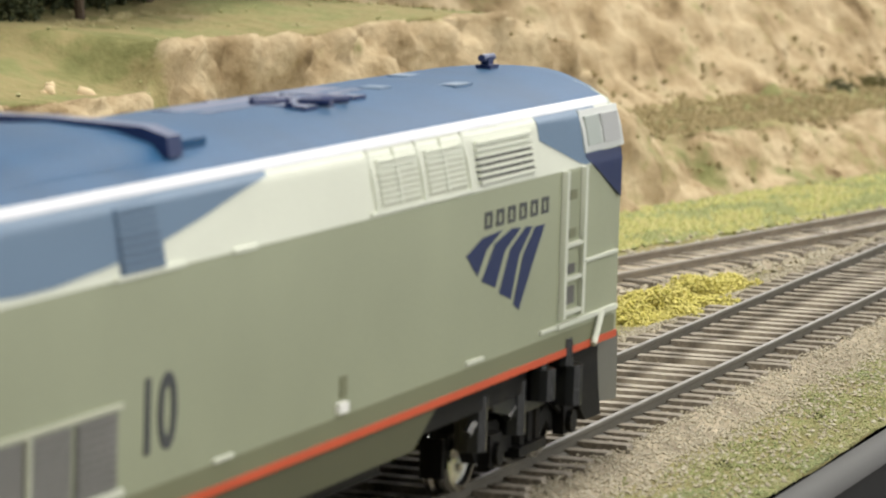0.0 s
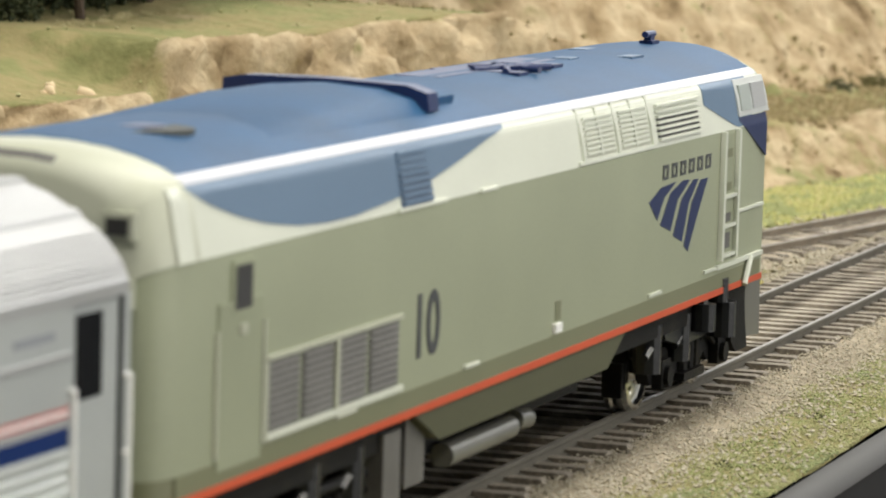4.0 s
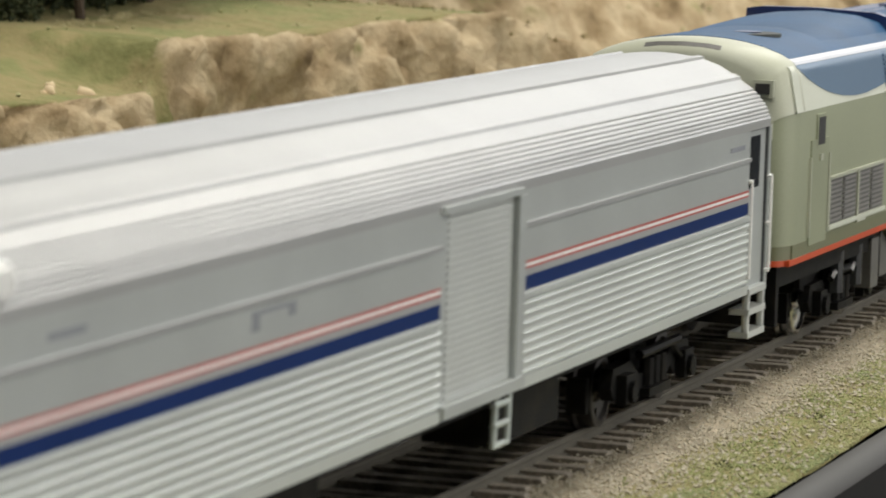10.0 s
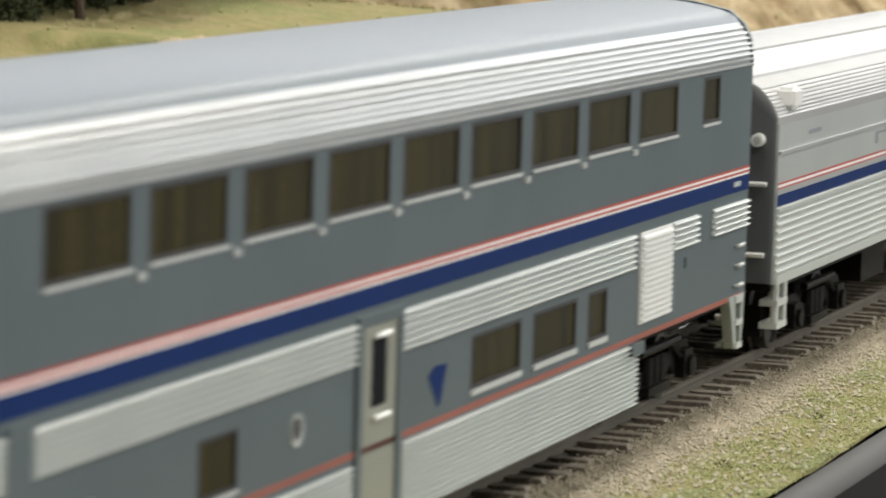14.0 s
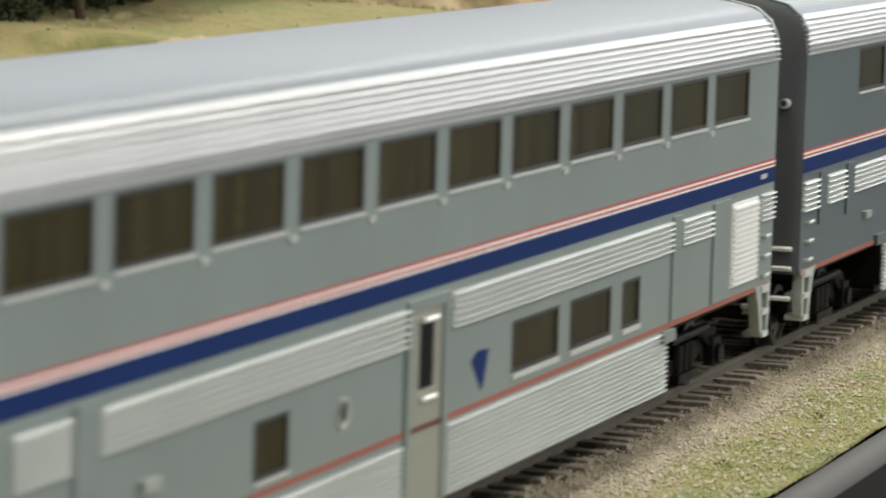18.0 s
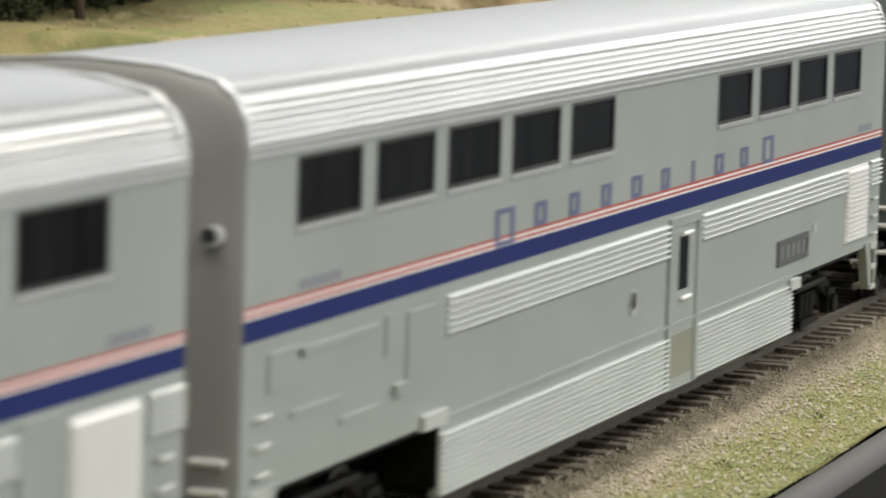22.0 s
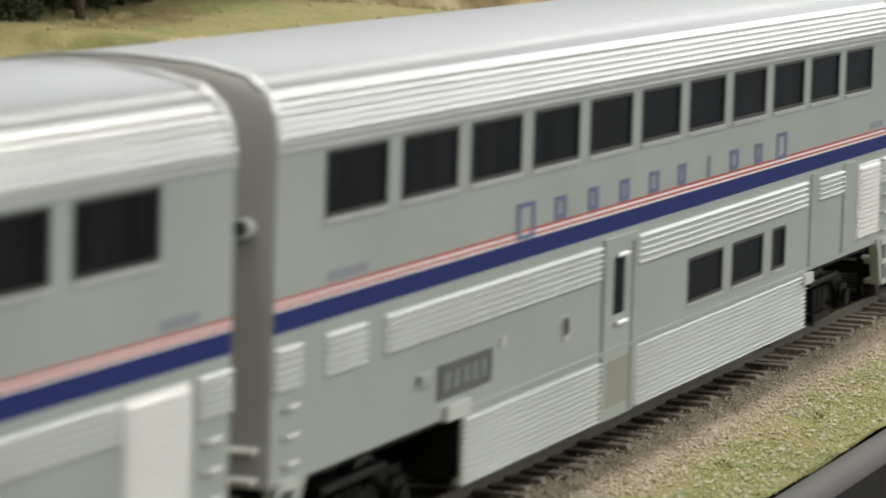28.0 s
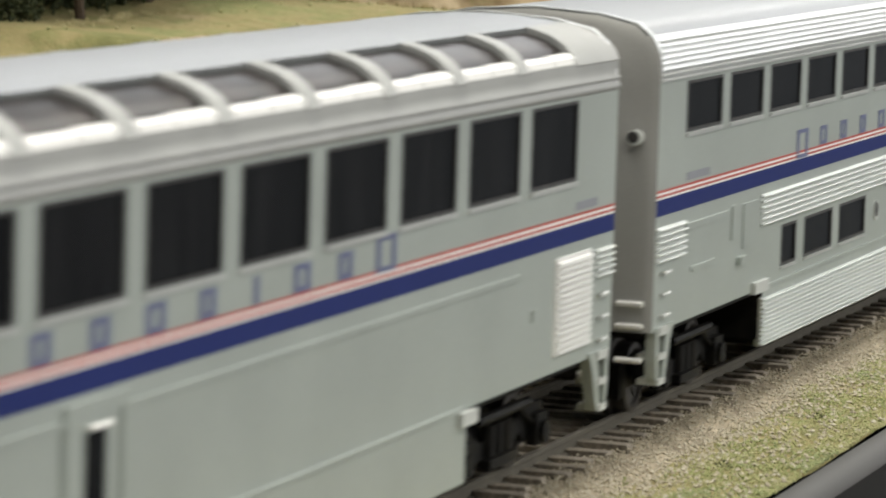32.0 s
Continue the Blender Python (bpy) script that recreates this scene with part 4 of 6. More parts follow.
def locomotive():
    """A streamlined diesel, built about its middle; lengths are along the train."""
    loco = vehicle("diesel_locomotive", "grey and cream model diesel locomotive with a blue roof", "locomotive")
    X = lambda u: u - LOCO_MID
    side_pts = [(17.5, 15.2), (17.5, 38.4), (16.25, 44.7), (15.3, 45.9), (13.2, 47.0), (10.6, 47.9), (7.6, 48.6), (4.0, 49.05), (0, 49.2)]
    zs, ys = [p[1] for p in side_pts], [p[0] for p in side_pts]
    sy = lambda z: float(np.interp(z, zs, ys))
    ring = [(-a, z) for a, z in side_pts] + [(a, z) for a, z in side_pts[::-1][1:]]
    sc = lambda f, g: [(a * f, 15.2 + (z - 15.2) * g) for a, z in ring]
    bm = bmesh.new()
    loft(bm, [(X(253.2), sc(0.80, 0.93)), (X(253.8), sc(0.88, 0.965)), (X(255.4), sc(0.955, 0.99)), (X(258.4), sc(0.993, 1.0)), (X(261), ring), (X(470), ring), (X(480), sc(0.985, 1.0)), (X(486), sc(0.86, 0.97)), (X(493), sc(0.66, 0.90)), (X(500), sc(0.40, 0.70))])
    smooth(part("body", bm, M_OLIVE, loco, "warm grey body shell"), 35)
    up = lambda f, g: [(a * 1.004, z + 0.05) for a, z in sc(f, g) if z > 15.2 + 20 * g]
    bm = bmesh.new()
    loft(bm, [(X(253.14), up(0.80, 0.93)), (X(253.74), up(0.88, 0.965)), (X(255.3), up(0.955, 0.99)), (X(258.3), up(0.993, 1.0)), (X(262.6), up(1.0, 1.0))])
    smooth(part("rear_cap", bm, M_CREAMDK, loco, "pale cream rounded rear cap"), 35)

    def skin(name, u0, u1, zlo, zhi, material, lift, label="", n=24, inner=0.1):
        """A painted area on the curved side: zlo and zhi are heights at each u."""
        for side in (-1, 1):
            bm = bmesh.new()
            rows = []
            for k in range(n + 1):
                u = u0 + (u1 - u0) * k / n
                a, b = zlo(u), max(zhi(u), zlo(u) + 0.02)
                col = []
                for j in range(13):
                    z = a + (b - a) * j / 12
                    col.append(bm.verts.new((X(u) * MM, side * (sy(z) + lift) * MM, z * MM)))
                rows.append(col)
            for p, q in zip(rows, rows[1:]):
                for j in range(12):
                    bm.faces.new((p[j], p[j + 1], q[j + 1], q[j]))
            ext = bmesh.ops.extrude_face_region(bm, geom=bm.faces[:])
            for v in [g for g in ext["geom"] if isinstance(g, bmesh.types.BMVert)]:
                v.co.y -= side * (lift + inner) * MM
            smooth(part(name, bm, material, loco, label), 35)

    flat = lambda z: (lambda u: z)

    def round_the_rear(name, z0, z1, material, lift, label):
        """A painted band that follows the rounded rear corners at the foot of the body."""
        half = [(257.6, 17.3), (255.4, 16.72), (254.4, 16.0), (253.8, 15.4), (253.2, 14.0)]
        line = [(u, -y) for u, y in half] + [(u, y) for u, y in half[::-1]]
        bm = bmesh.new()
        rows = []
        for u, y in line:
            f = 1 + lift / 16
            rows.append([bm.verts.new((X(u - (lift if abs(y) < 17 else 0)) * MM, y * f * MM, z * MM)) for z in (z0, z1)] + [bm.verts.new((X(u + 1.2) * MM, y * 0.95 * MM, z * MM)) for z in (z1, z0)])
        for a, b in zip(rows, rows[1:]):
            for k in range(4):
                bm.faces.new((a[k], a[(k + 1) % 4], b[(k + 1) % 4], b[k]))
        bm.faces.new(rows[0])
        bm.faces.new(rows[-1][::-1])
        smooth(part(name, bm, material, loco, label), 35)

    round_the_rear("rear_stripe", 15.15, 16.05, M_ORANGE, 0.16, "orange red stripe round the rear")
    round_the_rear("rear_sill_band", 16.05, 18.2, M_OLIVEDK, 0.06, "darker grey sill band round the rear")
    arc = lambda u: float(np.interp(u, [262, 267, 273, 280, 288, 297, 305, 316, 328, 340, 350, 358], [44.9, 43.2, 41.7, 40.4, 39.5, 39.05, 39.1, 39.7, 40.7, 42.3, 43.9, 45.0]))
    skin("upper_panel", 257.5, 477.5, flat(38.4), flat(45.4), M_CREAM, 0.05, "pale cream upper side", 40)
    skin("blue_panel", 262, 358, arc, flat(45.4), M_SIDEBLUE, 0.13, "slate blue curved panel", 40)
    skin("eave_band", 262, 478, flat(45.45), flat(46.3), M_EAVESHEEN, 0.16, "pale band along the roof edge, its highlight in the colour", 20)
    # The body colour steps darker over this lowest strip.
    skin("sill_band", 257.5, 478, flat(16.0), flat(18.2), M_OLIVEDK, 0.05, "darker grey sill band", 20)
    skin("red_stripe", 255.5, 479, flat(15.15), flat(16.05), M_ORANGE, 0.16, "orange red stripe along the sill", 20)
    skin("cab_blue", 446, 471, lambda u: float(np.interp(u, [446, 462, 463, 471], [42.6, 38.6, 38.6, 38.6])), flat(45.4), M_SIDEBLUE, 0.13, "slate blue cab side", 12)
    skin("nose_blue", 463.5, 479, lambda u: float(np.interp(u, [463.5, 479], [39.4, 33.4])), flat(39.8), M_NAVY, 0.15, "navy nose wedge", 10)
    # roof
    bm = bmesh.new()
    top = [(-a, z + 0.14) for a, z in side_pts if z > 46.2] + [(a, z + 0.14) for a, z in side_pts[::-1][1:] if z > 46.2]
    top = [(-14.7, 46.3), *top, (14.7, 46.3), (12, 46.2), (0, 48.2), (-12, 46.2)]
    fr = lambda f, dz: [(a * f, z - dz) for a, z in top]
    loft(bm, [(X(262.5), top), (X(478), top), (X(486), fr(0.83, 0.25)), (X(493), fr(0.62, 0.7)), (X(499), fr(0.36, 1.4))])
    smooth(part("roof", bm, M_ROOFBLUE, loco, "steel blue roof"), 35)
    bm = bmesh.new()
    dome = [(-13.0, 46.8), (-11.0, 48.9), (-7, 50.0), (0, 50.5), (7, 50.0), (11.0, 48.9), (13.0, 46.8)]
    low = [(a, min(z, 46.6 + (z - 46.8) * 0.25)) for a, z in dome]
    mid = [(a, 46.7 + (z - 46.8) * 0.72) for a, z in dome]
    loft(bm, [(X(284), low), (X(300), mid), (X(322), dome), (X(343), dome)])
    smooth(part("fan_cowl", bm, M_ROOFBLUE, loco, "rounded blue radiator cowl"), 35)
    bm = bmesh.new()
    rimo = [(-12.8, 47.6), (-12.5, 49.7), (-10, 50.5), (0, 50.9), (10, 50.8), (12.6, 50.4), (12.8, 47.6)]
    loft(bm, [(X(341), rimo), (X(344.5), rimo)])
    smooth(part("cowl_rim", bm, M_NAVY, loco, "dark blue rim of the cowl"), 35)
    for yy in (-10.5, 10.5):
        slab("lifting_lug", X(344), X(354), yy - 0.7, yy + 0.7, 47.9, 48.8, M_ROOFBLUE, loco)
    bm = bmesh.new()
    bar(bm, (X(400), -3, 48.8), (X(400), -3, 49.7), 2.6, 16)
    fan = part("fan", bm, M_NAVY, loco, "dark blue roof fan")
    for k in range(7):
        a = k * math.tau / 7
        bm = bmesh.new()
        bar(bm, (X(400), -3, 49.3), (X(400) + 9 * math.cos(a), -3 + 5 * math.sin(a), 49.4), 0.45, 6)
        part("fan_blade", bm, M_NAVY, fan)
    bm = bmesh.new()
    bar(bm, (X(281), -2.5, 48.4), (X(281), -2.5, 49.14), 6.0, 28)
    hatch = part("fan_hatch", bm, M_HATCHGLEAM, loco, "round fan hatch in the roof, a reflection in its grey")
    bm = bmesh.new()
    bar(bm, (X(282), -2.5, 48.9), (X(282), -2.5, 49.3), 2.6, 20)
    part("fan_hub", bm, M_NAVY, hatch)
    slab("exhaust", X(376), X(424), -2.0, 4.0, 48.4, 49.32, M_NAVY, loco, "dark exhaust hatch")
    bm = bmesh.new()
    box(bm, X(392), X(396), -7, 5, 48.4, 49.3)
    box(bm, X(410), X(414), -6, 2, 48.5, 49.4)
    part("roof_rib", bm, M_NAVY, loco)
    # Paler flush plates stand in for glare patches on the blue roof.
    for u, yy, w in ((445, -6, 6), (428, -2, 4), (452, 3, 5)):
        zt = float(np.interp(abs(yy), ys[::-1], zs[::-1])) + 0.14
        slab("roof_glare_plate", X(u) - w / 2, X(u) + w / 2, yy - 1.3, yy + 1.3, zt - 0.5, zt + 0.12, M_SIDEBLUE, loco)
    bm = bmesh.new()
    box(bm, X(471.5), X(475), -1.8, 0.2, 48.8, 49.8)
    box(bm, X(472.2), X(474.4), -1.3, -0.3, 49.8, 50.8)
    bar(bm, (X(470.8), -0.8, 50.7), (X(475.4), -0.8, 50.7), 0.5, 8)
    part("horn", bm, M_NAVY, loco, "dark blue roof horn")
    # sides
    for side in (-1, 1):
        y = side * 17.5

        def on(name, u0, u1, z0, z1, m, out=0.3, label="", parent=loco):
            ring = [(side * (sy(z) + out), z) for z in (z0, (z0 + z1) / 2, z1)] + [(side * (sy(z) - 0.3), z) for z in (z1, (z0 + z1) / 2, z0)]
            bm = bmesh.new()
            loft(bm, [(X(u0), ring), (X(u1), ring)])
            return part(name, bm, m, parent, label)

        # rear radiator screens
        for k, (u0, u1) in enumerate(((280.4, 289.4), (290.2, 299.2), (300.4, 309.2), (310.0, 319.2))):
            g = on("screen_frame", u0, u1, 19.4, 26.6, M_MESH, 0.10, "dark grey radiator screen")
            for j in range(9):
                on("slat", u0 + 0.4, u1 - 0.4, 19.8 + 0.75 * j, 20.15 + 0.75 * j, M_SLAT, 0.28, "", g)
        on("screen_sill", 279.6, 320.0, 18.7, 19.3, M_CREAM, 0.55)
        on("screen_post", 279.4, 280.2, 19.2, 27.2, M_CREAMDK, 0.4)
        on("screen_post", 299.3, 300.3, 19.2, 27.0, M_CREAMDK, 0.45)
        on("screen_head", 279.6, 320.0, 26.6, 27.1, M_CREAMDK, 0.4)
        # rear door with rails and window
        d = on("rear_door", 267.2, 278.6, 17.3, 33.6, M_OLIVE, 0.22, "recess-framed rear side door")
        for u in (266.8, 279.0):
            on("grab_rail", u - 0.25, u + 0.25, 18.6, 31.0, M_CREAMDK, 0.4, "thin grab rail", d)
        on("door_lamp", 272.4, 274.2, 30.2, 31.2, M_CREAMDK, 0.45, "", d)
        w = on("rear_window", 270.4, 276.0, 32.2, 37.5, M_OLIVE, 0.25)
        on("screen", 271.2, 275.4, 32.7, 37.0, M_GASKET, 0.32, "", w)
        # louvre in the blue panel
        g = on("louvre_frame", 319.4, 329.6, 38.7, 45.0, M_LOUVRE, 0.16, "dark blue louvre")
        for j in range(8):
            on("slat", 319.8, 329.2, 39.0 + 0.75 * j, 39.4 + 0.75 * j, M_SIDEBLUE, 0.42, "", g)
        # cream louvres ahead
        for u0, u1 in ((388.0, 401.6), (403.6, 417.4)):
            g = on("louvre_frame", u0, u1, 39.2, 45.3, M_CREAMDK, 0.12, "cream louvre")
            for j in range(8):
                on("slat", u0 + 0.6, u1 - 0.6, 39.6 + 0.62 * j, 39.9 + 0.62 * j, M_CREAM, 0.36, "", g)
        for u0 in (388.0, 403.6):
            on("louvre_bar", u0 + 6.5, u0 + 7.1, 39.4, 45.2, M_CREAM, 0.40)
        for u in (387.2, 402.6, 418.4):
            on("louvre_post", u - 0.5, u + 0.5, 39.0, 45.4, M_CREAM, 0.4)
        # Near-black backing puts the shade between the open slats into the colour.
        g = on("louvre_frame", 421.4, 442.6, 39.2, 45.2, M_GASKET, 0.06, "open pale louvre")
        for j in range(7):
            on("slat", 421.4, 442.8, 39.3 + 0.74 * j, 39.64 + 0.74 * j, M_CREAM, 0.55, "", g)
        for u0, u1, z in ((318, 334, 38.3), (346, 352, 38.3), (385, 420, 38.6), (342, 347, 18.3), (300, 306, 18.2), (418, 424, 18.6), (464, 478, 26.2), (446, 466, 19.0)):
            on("bracket", u0, u1, z, z + 0.4, M_CREAM, 0.35)
        # filler recess: a dark surface plate in place of its shade
        on("filler_recess_shade", 376.8, 379.0, 20.0, 22.4, M_OLIVEDK, 0.08)
        on("filler_cap", 376.0, 378.6, 18.6, 19.7, M_WHITE, 0.5)
        # cab window, ladder, door
        w = on("cab_window", 463.2, 480.0, 40.0, 45.2, M_WHITE2, 0.35, "silver framed cab side window")
        # Opaque silver panes: the light reflected in the glass is their colour.
        on("pane", 464.6, 470.4, 40.8, 44.4, M_SILVER, 0.5, "", w)
        on("pane", 471.4, 478.6, 40.8, 44.4, M_BAGROOF, 0.5, "", w)
        on("ladder_back", 454.4, 461.6, 20.4, 38.0, M_OLIVE, 0.1, "shallow recess behind the cab ladder")
        for u in (454.0, 461.8):
            on("ladder_rail", u - 0.5, u + 0.5, 20.0, 38.4, M_CREAM, 0.75, "pale ladder rail")
        for z in (20.4, 24.6, 28.8):
            on("ladder_rung", 454.4, 461.4, z, z + 0.5, M_CREAM, 0.6, "pale ladder rung")
        # Raised dark plates carry the shade of the foot holes in their colour.
        for z in (21.6, 25.4, 29.8, 34.6):
            on("ladder_hole_shade", 456.6, 459.4, z, z + (2.2 if z < 25 else 1.2), M_MESH if z < 29 else M_OLIVEDK, 0.22, "dark plate for the shade in a foot hole")
        on("footplate", 452.5, 478.0, 18.9, 19.5, M_CREAM, 0.5)
        # emblem and plain bars for the name
        if side < 0:
            sweeps = [((417.2, 31.3), (423.0, 32.9), (430.4, 33.2), (424.6, 31.4), (421.4, 28.6)), ((423.0, 27.8), (427.6, 31.8), (434.0, 33.1), (437.4, 32.9), (431.4, 30.6), (428.2, 26.6)), ((429.6, 25.8), (433.4, 30.6), (439.2, 32.8), (441.8, 32.7), (437.0, 29.6), (434.2, 24.6)), ((435.2, 23.9), (438.6, 29.6), (443.0, 32.5), (446.9, 32.5), (442.2, 28.0), (437.4, 23.0))]
            for pts in sweeps:
                bm = bmesh.new()
                plate(bm, [(X(u), z) for u, z in pts], y + side * 0.08, 0.12, side)
                part("emblem_sweep", bm, M_NAVY, loco, "navy sweep of the emblem")
            for k in range(6):
                bm = bmesh.new()
                u0, u1 = X(423.6 + 4.35 * k), X(426.4 + 4.35 * k)
                ring_plate(bm, [(u0, 33.8), (u1, 33.8), (u1, 35.8), (u0, 35.8)], [(u0 + 0.8, 34.2), (u1 - 0.8, 34.2), (u1 - 0.8, 35.3), (u0 + 0.8, 35.3)], y + side * 0.08, 0.12, side)
                part("letter_bar", bm, M_DARKMARK, loco)
        tx = bpy.data.curves.new("number", "FONT")
        tx.body, tx.size, tx.extrude, tx.offset = "10", 9.4 * MM, 0.05 * MM, 0.18 * MM
        tx.align_x, tx.align_y = "CENTER", "CENTER"
        tx.materials.append(M_DARKMARK)
        ob = new("number", tx)
        ob.parent = loco
        ob.matrix_basis = Matrix.LocRotScale((X(328.4) * MM, side * 17.56 * MM, 24.6 * MM), Euler((radians(90), 0, 0 if side < 0 else math.pi)), (1.0, 1.06, 1.0))
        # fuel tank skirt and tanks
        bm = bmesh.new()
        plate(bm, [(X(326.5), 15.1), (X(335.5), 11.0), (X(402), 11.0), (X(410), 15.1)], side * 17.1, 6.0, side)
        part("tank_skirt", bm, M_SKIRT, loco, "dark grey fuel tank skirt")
        bm = bmesh.new()
        bar(bm, (X(346), side * 13.8, 7.4), (X(371), side * 13.8, 7.4), 1.5, 14)
        bar(bm, (X(374), side * 13.5, 7.8), (X(379), side * 13.5, 7.4), 1.3, 14)
        smooth(part("air_tank", bm, M_TANK, loco, "grey air tank"))
        bm = bmesh.new()
        box(bm, X(327.5), X(334.0), *sorted((side * 15.8, side * 9)), 6.4, 14.6)
        box(bm, X(319.8), X(325.4), *sorted((side * 16.0, side * 10)), 5.2, 13.6)
        part("side_cabinet", bm, M_MESH, loco, "dark grey side cabinet")
        # brake gear on the bogie sides
        for u in (300.5, 314.0, 432, 447):
            bm = bmesh.new()
            bar(bm, (X(u), side * 13.8, 13.2), (X(u), side * 13.8, 6.5), 2.0, 10)
            bar(bm, (X(u + 4), side * 14.6, 12.0), (X(u - 4), side * 14.6, 9.0), 0.6, 6)
            part("brake_cylinder", bm, M_GLOSS, loco)
        bm = bmesh.new()
        plate(bm, [(X(468.5), 15.0), (X(477.5), 15.0), (X(479.0), 9.0), (X(480.6), 4.6), (X(474), 4.6), (X(471.4), 6.4), (X(470), 9.5)], side * 15.4, 6.0, side)
        part("pilot_step", bm, M_BLACK, loco, "black pilot and step")
        for u, z0, z1, r in ((458.2, 13.8, 17.2, 1.5), (450.0, 10.5, 14.4, 1.9), (461.0, 8.5, 13.6, 2.0)):
            bm = bmesh.new()
            bar(bm, (X(u), side * 16.6, z0), (X(u), side * 16.6, z1), r, 12)
            bar(bm, (X(u), side * 16.2, z1), (X(u), side * 16.2, z1 + 0.7), r * 0.6, 12)
            part("sand_filter", bm, M_GLOSS, loco, "black canister by the front bogie")
        bm = bmesh.new()
        plate(bm, [(X(434), 14.9), (X(466), 14.9), (X(465), 9.6), (X(456), 8.8), (X(446), 8.8), (X(437), 10.5)], side * 15.0, 1.6, side)
        part("bogie_apron", bm, M_GLOSS, loco, "black plate over the front bogie")
        bm = bmesh.new()
        bar(bm, (X(470.5), side * 18.0, 19.2), (X(467.5), side * 18.0, 15.4), 0.5, 8)
        part("step_rail", bm, M_CREAM, loco)
        bm = bmesh.new()
        plate(bm, [(X(478.4), 15.2), (X(488.0), 14.6), (X(488.4), 5.6), (X(480.4), 6.2)], side * 15.2, 1.8, side)
        part("pilot_plate", bm, M_TANK, loco)
    # rear face: vent slot, lamps
    bm = bmesh.new()
    crown = lambda y, f, g: 15.2 + (float(np.interp(abs(y) / f, ys[::-1], zs[::-1])) - 15.2) * g
    span = [-6.0, -4.0, -2.0, 0.0, 2.0, 4.0, 6.0]
    slot = lambda f, g: [(y, crown(y, f, g) + 0.12) for y in span] + [(y, crown(y, f, g) - 0.4) for y in span[::-1]]
    loft(bm, [(X(253.3), slot(0.82, 0.937)), (X(253.8), slot(0.88, 0.965)), (X(254.8), slot(0.93, 0.982))])
    part("rear_vent", bm, M_MESH, loco, "dark slot vent in the rear face")
    for yy in (-13.2, 13.2):
        for zz in (35.8, 42.2):
            b = slab("rear_lamp", X(252.7), X(253.9), yy - 1.6, yy + 1.6, zz - 1.3, zz + 1.3, M_CREAMDK, loco)
            slab("lens", X(252.4), X(252.9), yy - 1.1, yy + 1.1, zz - 0.8, zz + 0.8, M_GASKET, b)
    bm = bmesh.new()
    box(bm, X(252.4), X(253.6), -7, 7, 12, 38)
    part("rear_diaphragm", bm, M_GASKET, loco)
    slab("rear_skirt", X(254.4), X(256.2), -16, 16, 6.0, 15.4, M_BLACK, loco)
    slab("underframe", X(258), X(478), -15.5, 15.5, 11.6, 15.3, M_BLACK, loco)
    slab("fuel_tank", X(336), X(404), -12.5, 12.5, 7.6, 12.0, M_BLACK, loco)
    coupler(X(254), -1, loco)
    coupler(X(496), 1, loco)
    truck(X(308.0), loco, 15.4, True)
    truck(X(454.2), loco, 14.9, True)
    return loco


# ---- the layout: ground, rock cut, track ----
def sstep(a, b, x):
    t = np.clip((x - a) / (b - a), 0, 1)
    return t * t * (3 - 2 * t)


def fbm(x, y, scale, octaves=4, seed=0.0):
    """Fractal noise over arrays, about -1 to 1."""
    out = np.zeros_like(x)
    for i in range(x.shape[0]):
        for j in range(x.shape[1]):
            out[i, j] = noise.fractal(Vector((x[i, j] / scale + seed, y[i, j] / scale, seed)), 0.9, 2.1, octaves)
    return out


def grid_object(name, xx, yy, zz, material):
    n, m = xx.shape
    verts = np.stack([xx, yy, zz], -1).reshape(-1, 3) * MM
    idx = np.arange(n * m).reshape(n, m)
    faces = np.stack([idx[:-1, :-1], idx[1:, :-1], idx[1:, 1:], idx[:-1, 1:]], -1).reshape(-1, 4)
    me = bpy.data.meshes.new(name)
    me.from_pydata(verts.tolist(), [], faces.tolist())
    for p in me.polygons:
        p.use_smooth = True
    me.materials.append(material)
    return new(name, me)


BED = -4.2          # ground level beside the track; the rail heads are at 0


def foot(x):
    """Where the rock cut begins behind the track."""
    return 266.0 - 0.22 * x


def beyond(xx, yy):
    """How far behind the foot of the rock a place lies, with an uneven line."""
    return yy - foot(xx) + 7.0 * fbm(xx, yy, 60, 3, 3.0)


def ground_height(xx, yy):
    w = beyond(xx, yy)
    right = sstep(790, 880, xx)
    main = sstep(671, 680, xx + 2.5 * fbm(xx, yy, 9, 2, 6.0))
    high = 33.0 + 9.0 * main + 3.0 * sstep(700, 780, xx) + 3.0 * sstep(800, 900, xx)
    rise = (1 - right) * sstep(0, 13, w) + right * (0.27 * sstep(0, 18, w) + 0.08 * sstep(18, 50, w) + 0.65 * sstep(46, 84, w))
    z = BED + high * rise
    width = 14.0 + 74.0 * right
    z += 0.035 * np.clip(w - width, 0, 400) + (1 - main) * 11.0 * sstep(16, 70, w) + 1.6 * sstep(width, width + 60, w) * fbm(xx, yy, 50, 4, 5.0)
    z += (1 - rise) * (0.5 * fbm(xx, yy, 16, 4, 2.0) + 1.2 * sstep(30, 60, yy) * fbm(xx, yy, 40, 3, 9.0))
    return z


def bare_rock(xx, yy):
    """1 where plaster rock shows, 0 under turf."""
    w = beyond(xx, yy)
    right = sstep(790, 880, xx)
    gully = np.exp(-((xx - 671.0) / 3.4) ** 2)
    face = sstep(-3, 0, w) * (1 - sstep(12, 16, w)) * (1 - gully)
    low = sstep(-2, 4, w) * (1 - sstep(15, 24, w))
    upper = sstep(40, 50, w) * (1 - sstep(86, 98, w))
    return (1 - right) * face + right * np.maximum(0.62 * low, 0.85 * upper)


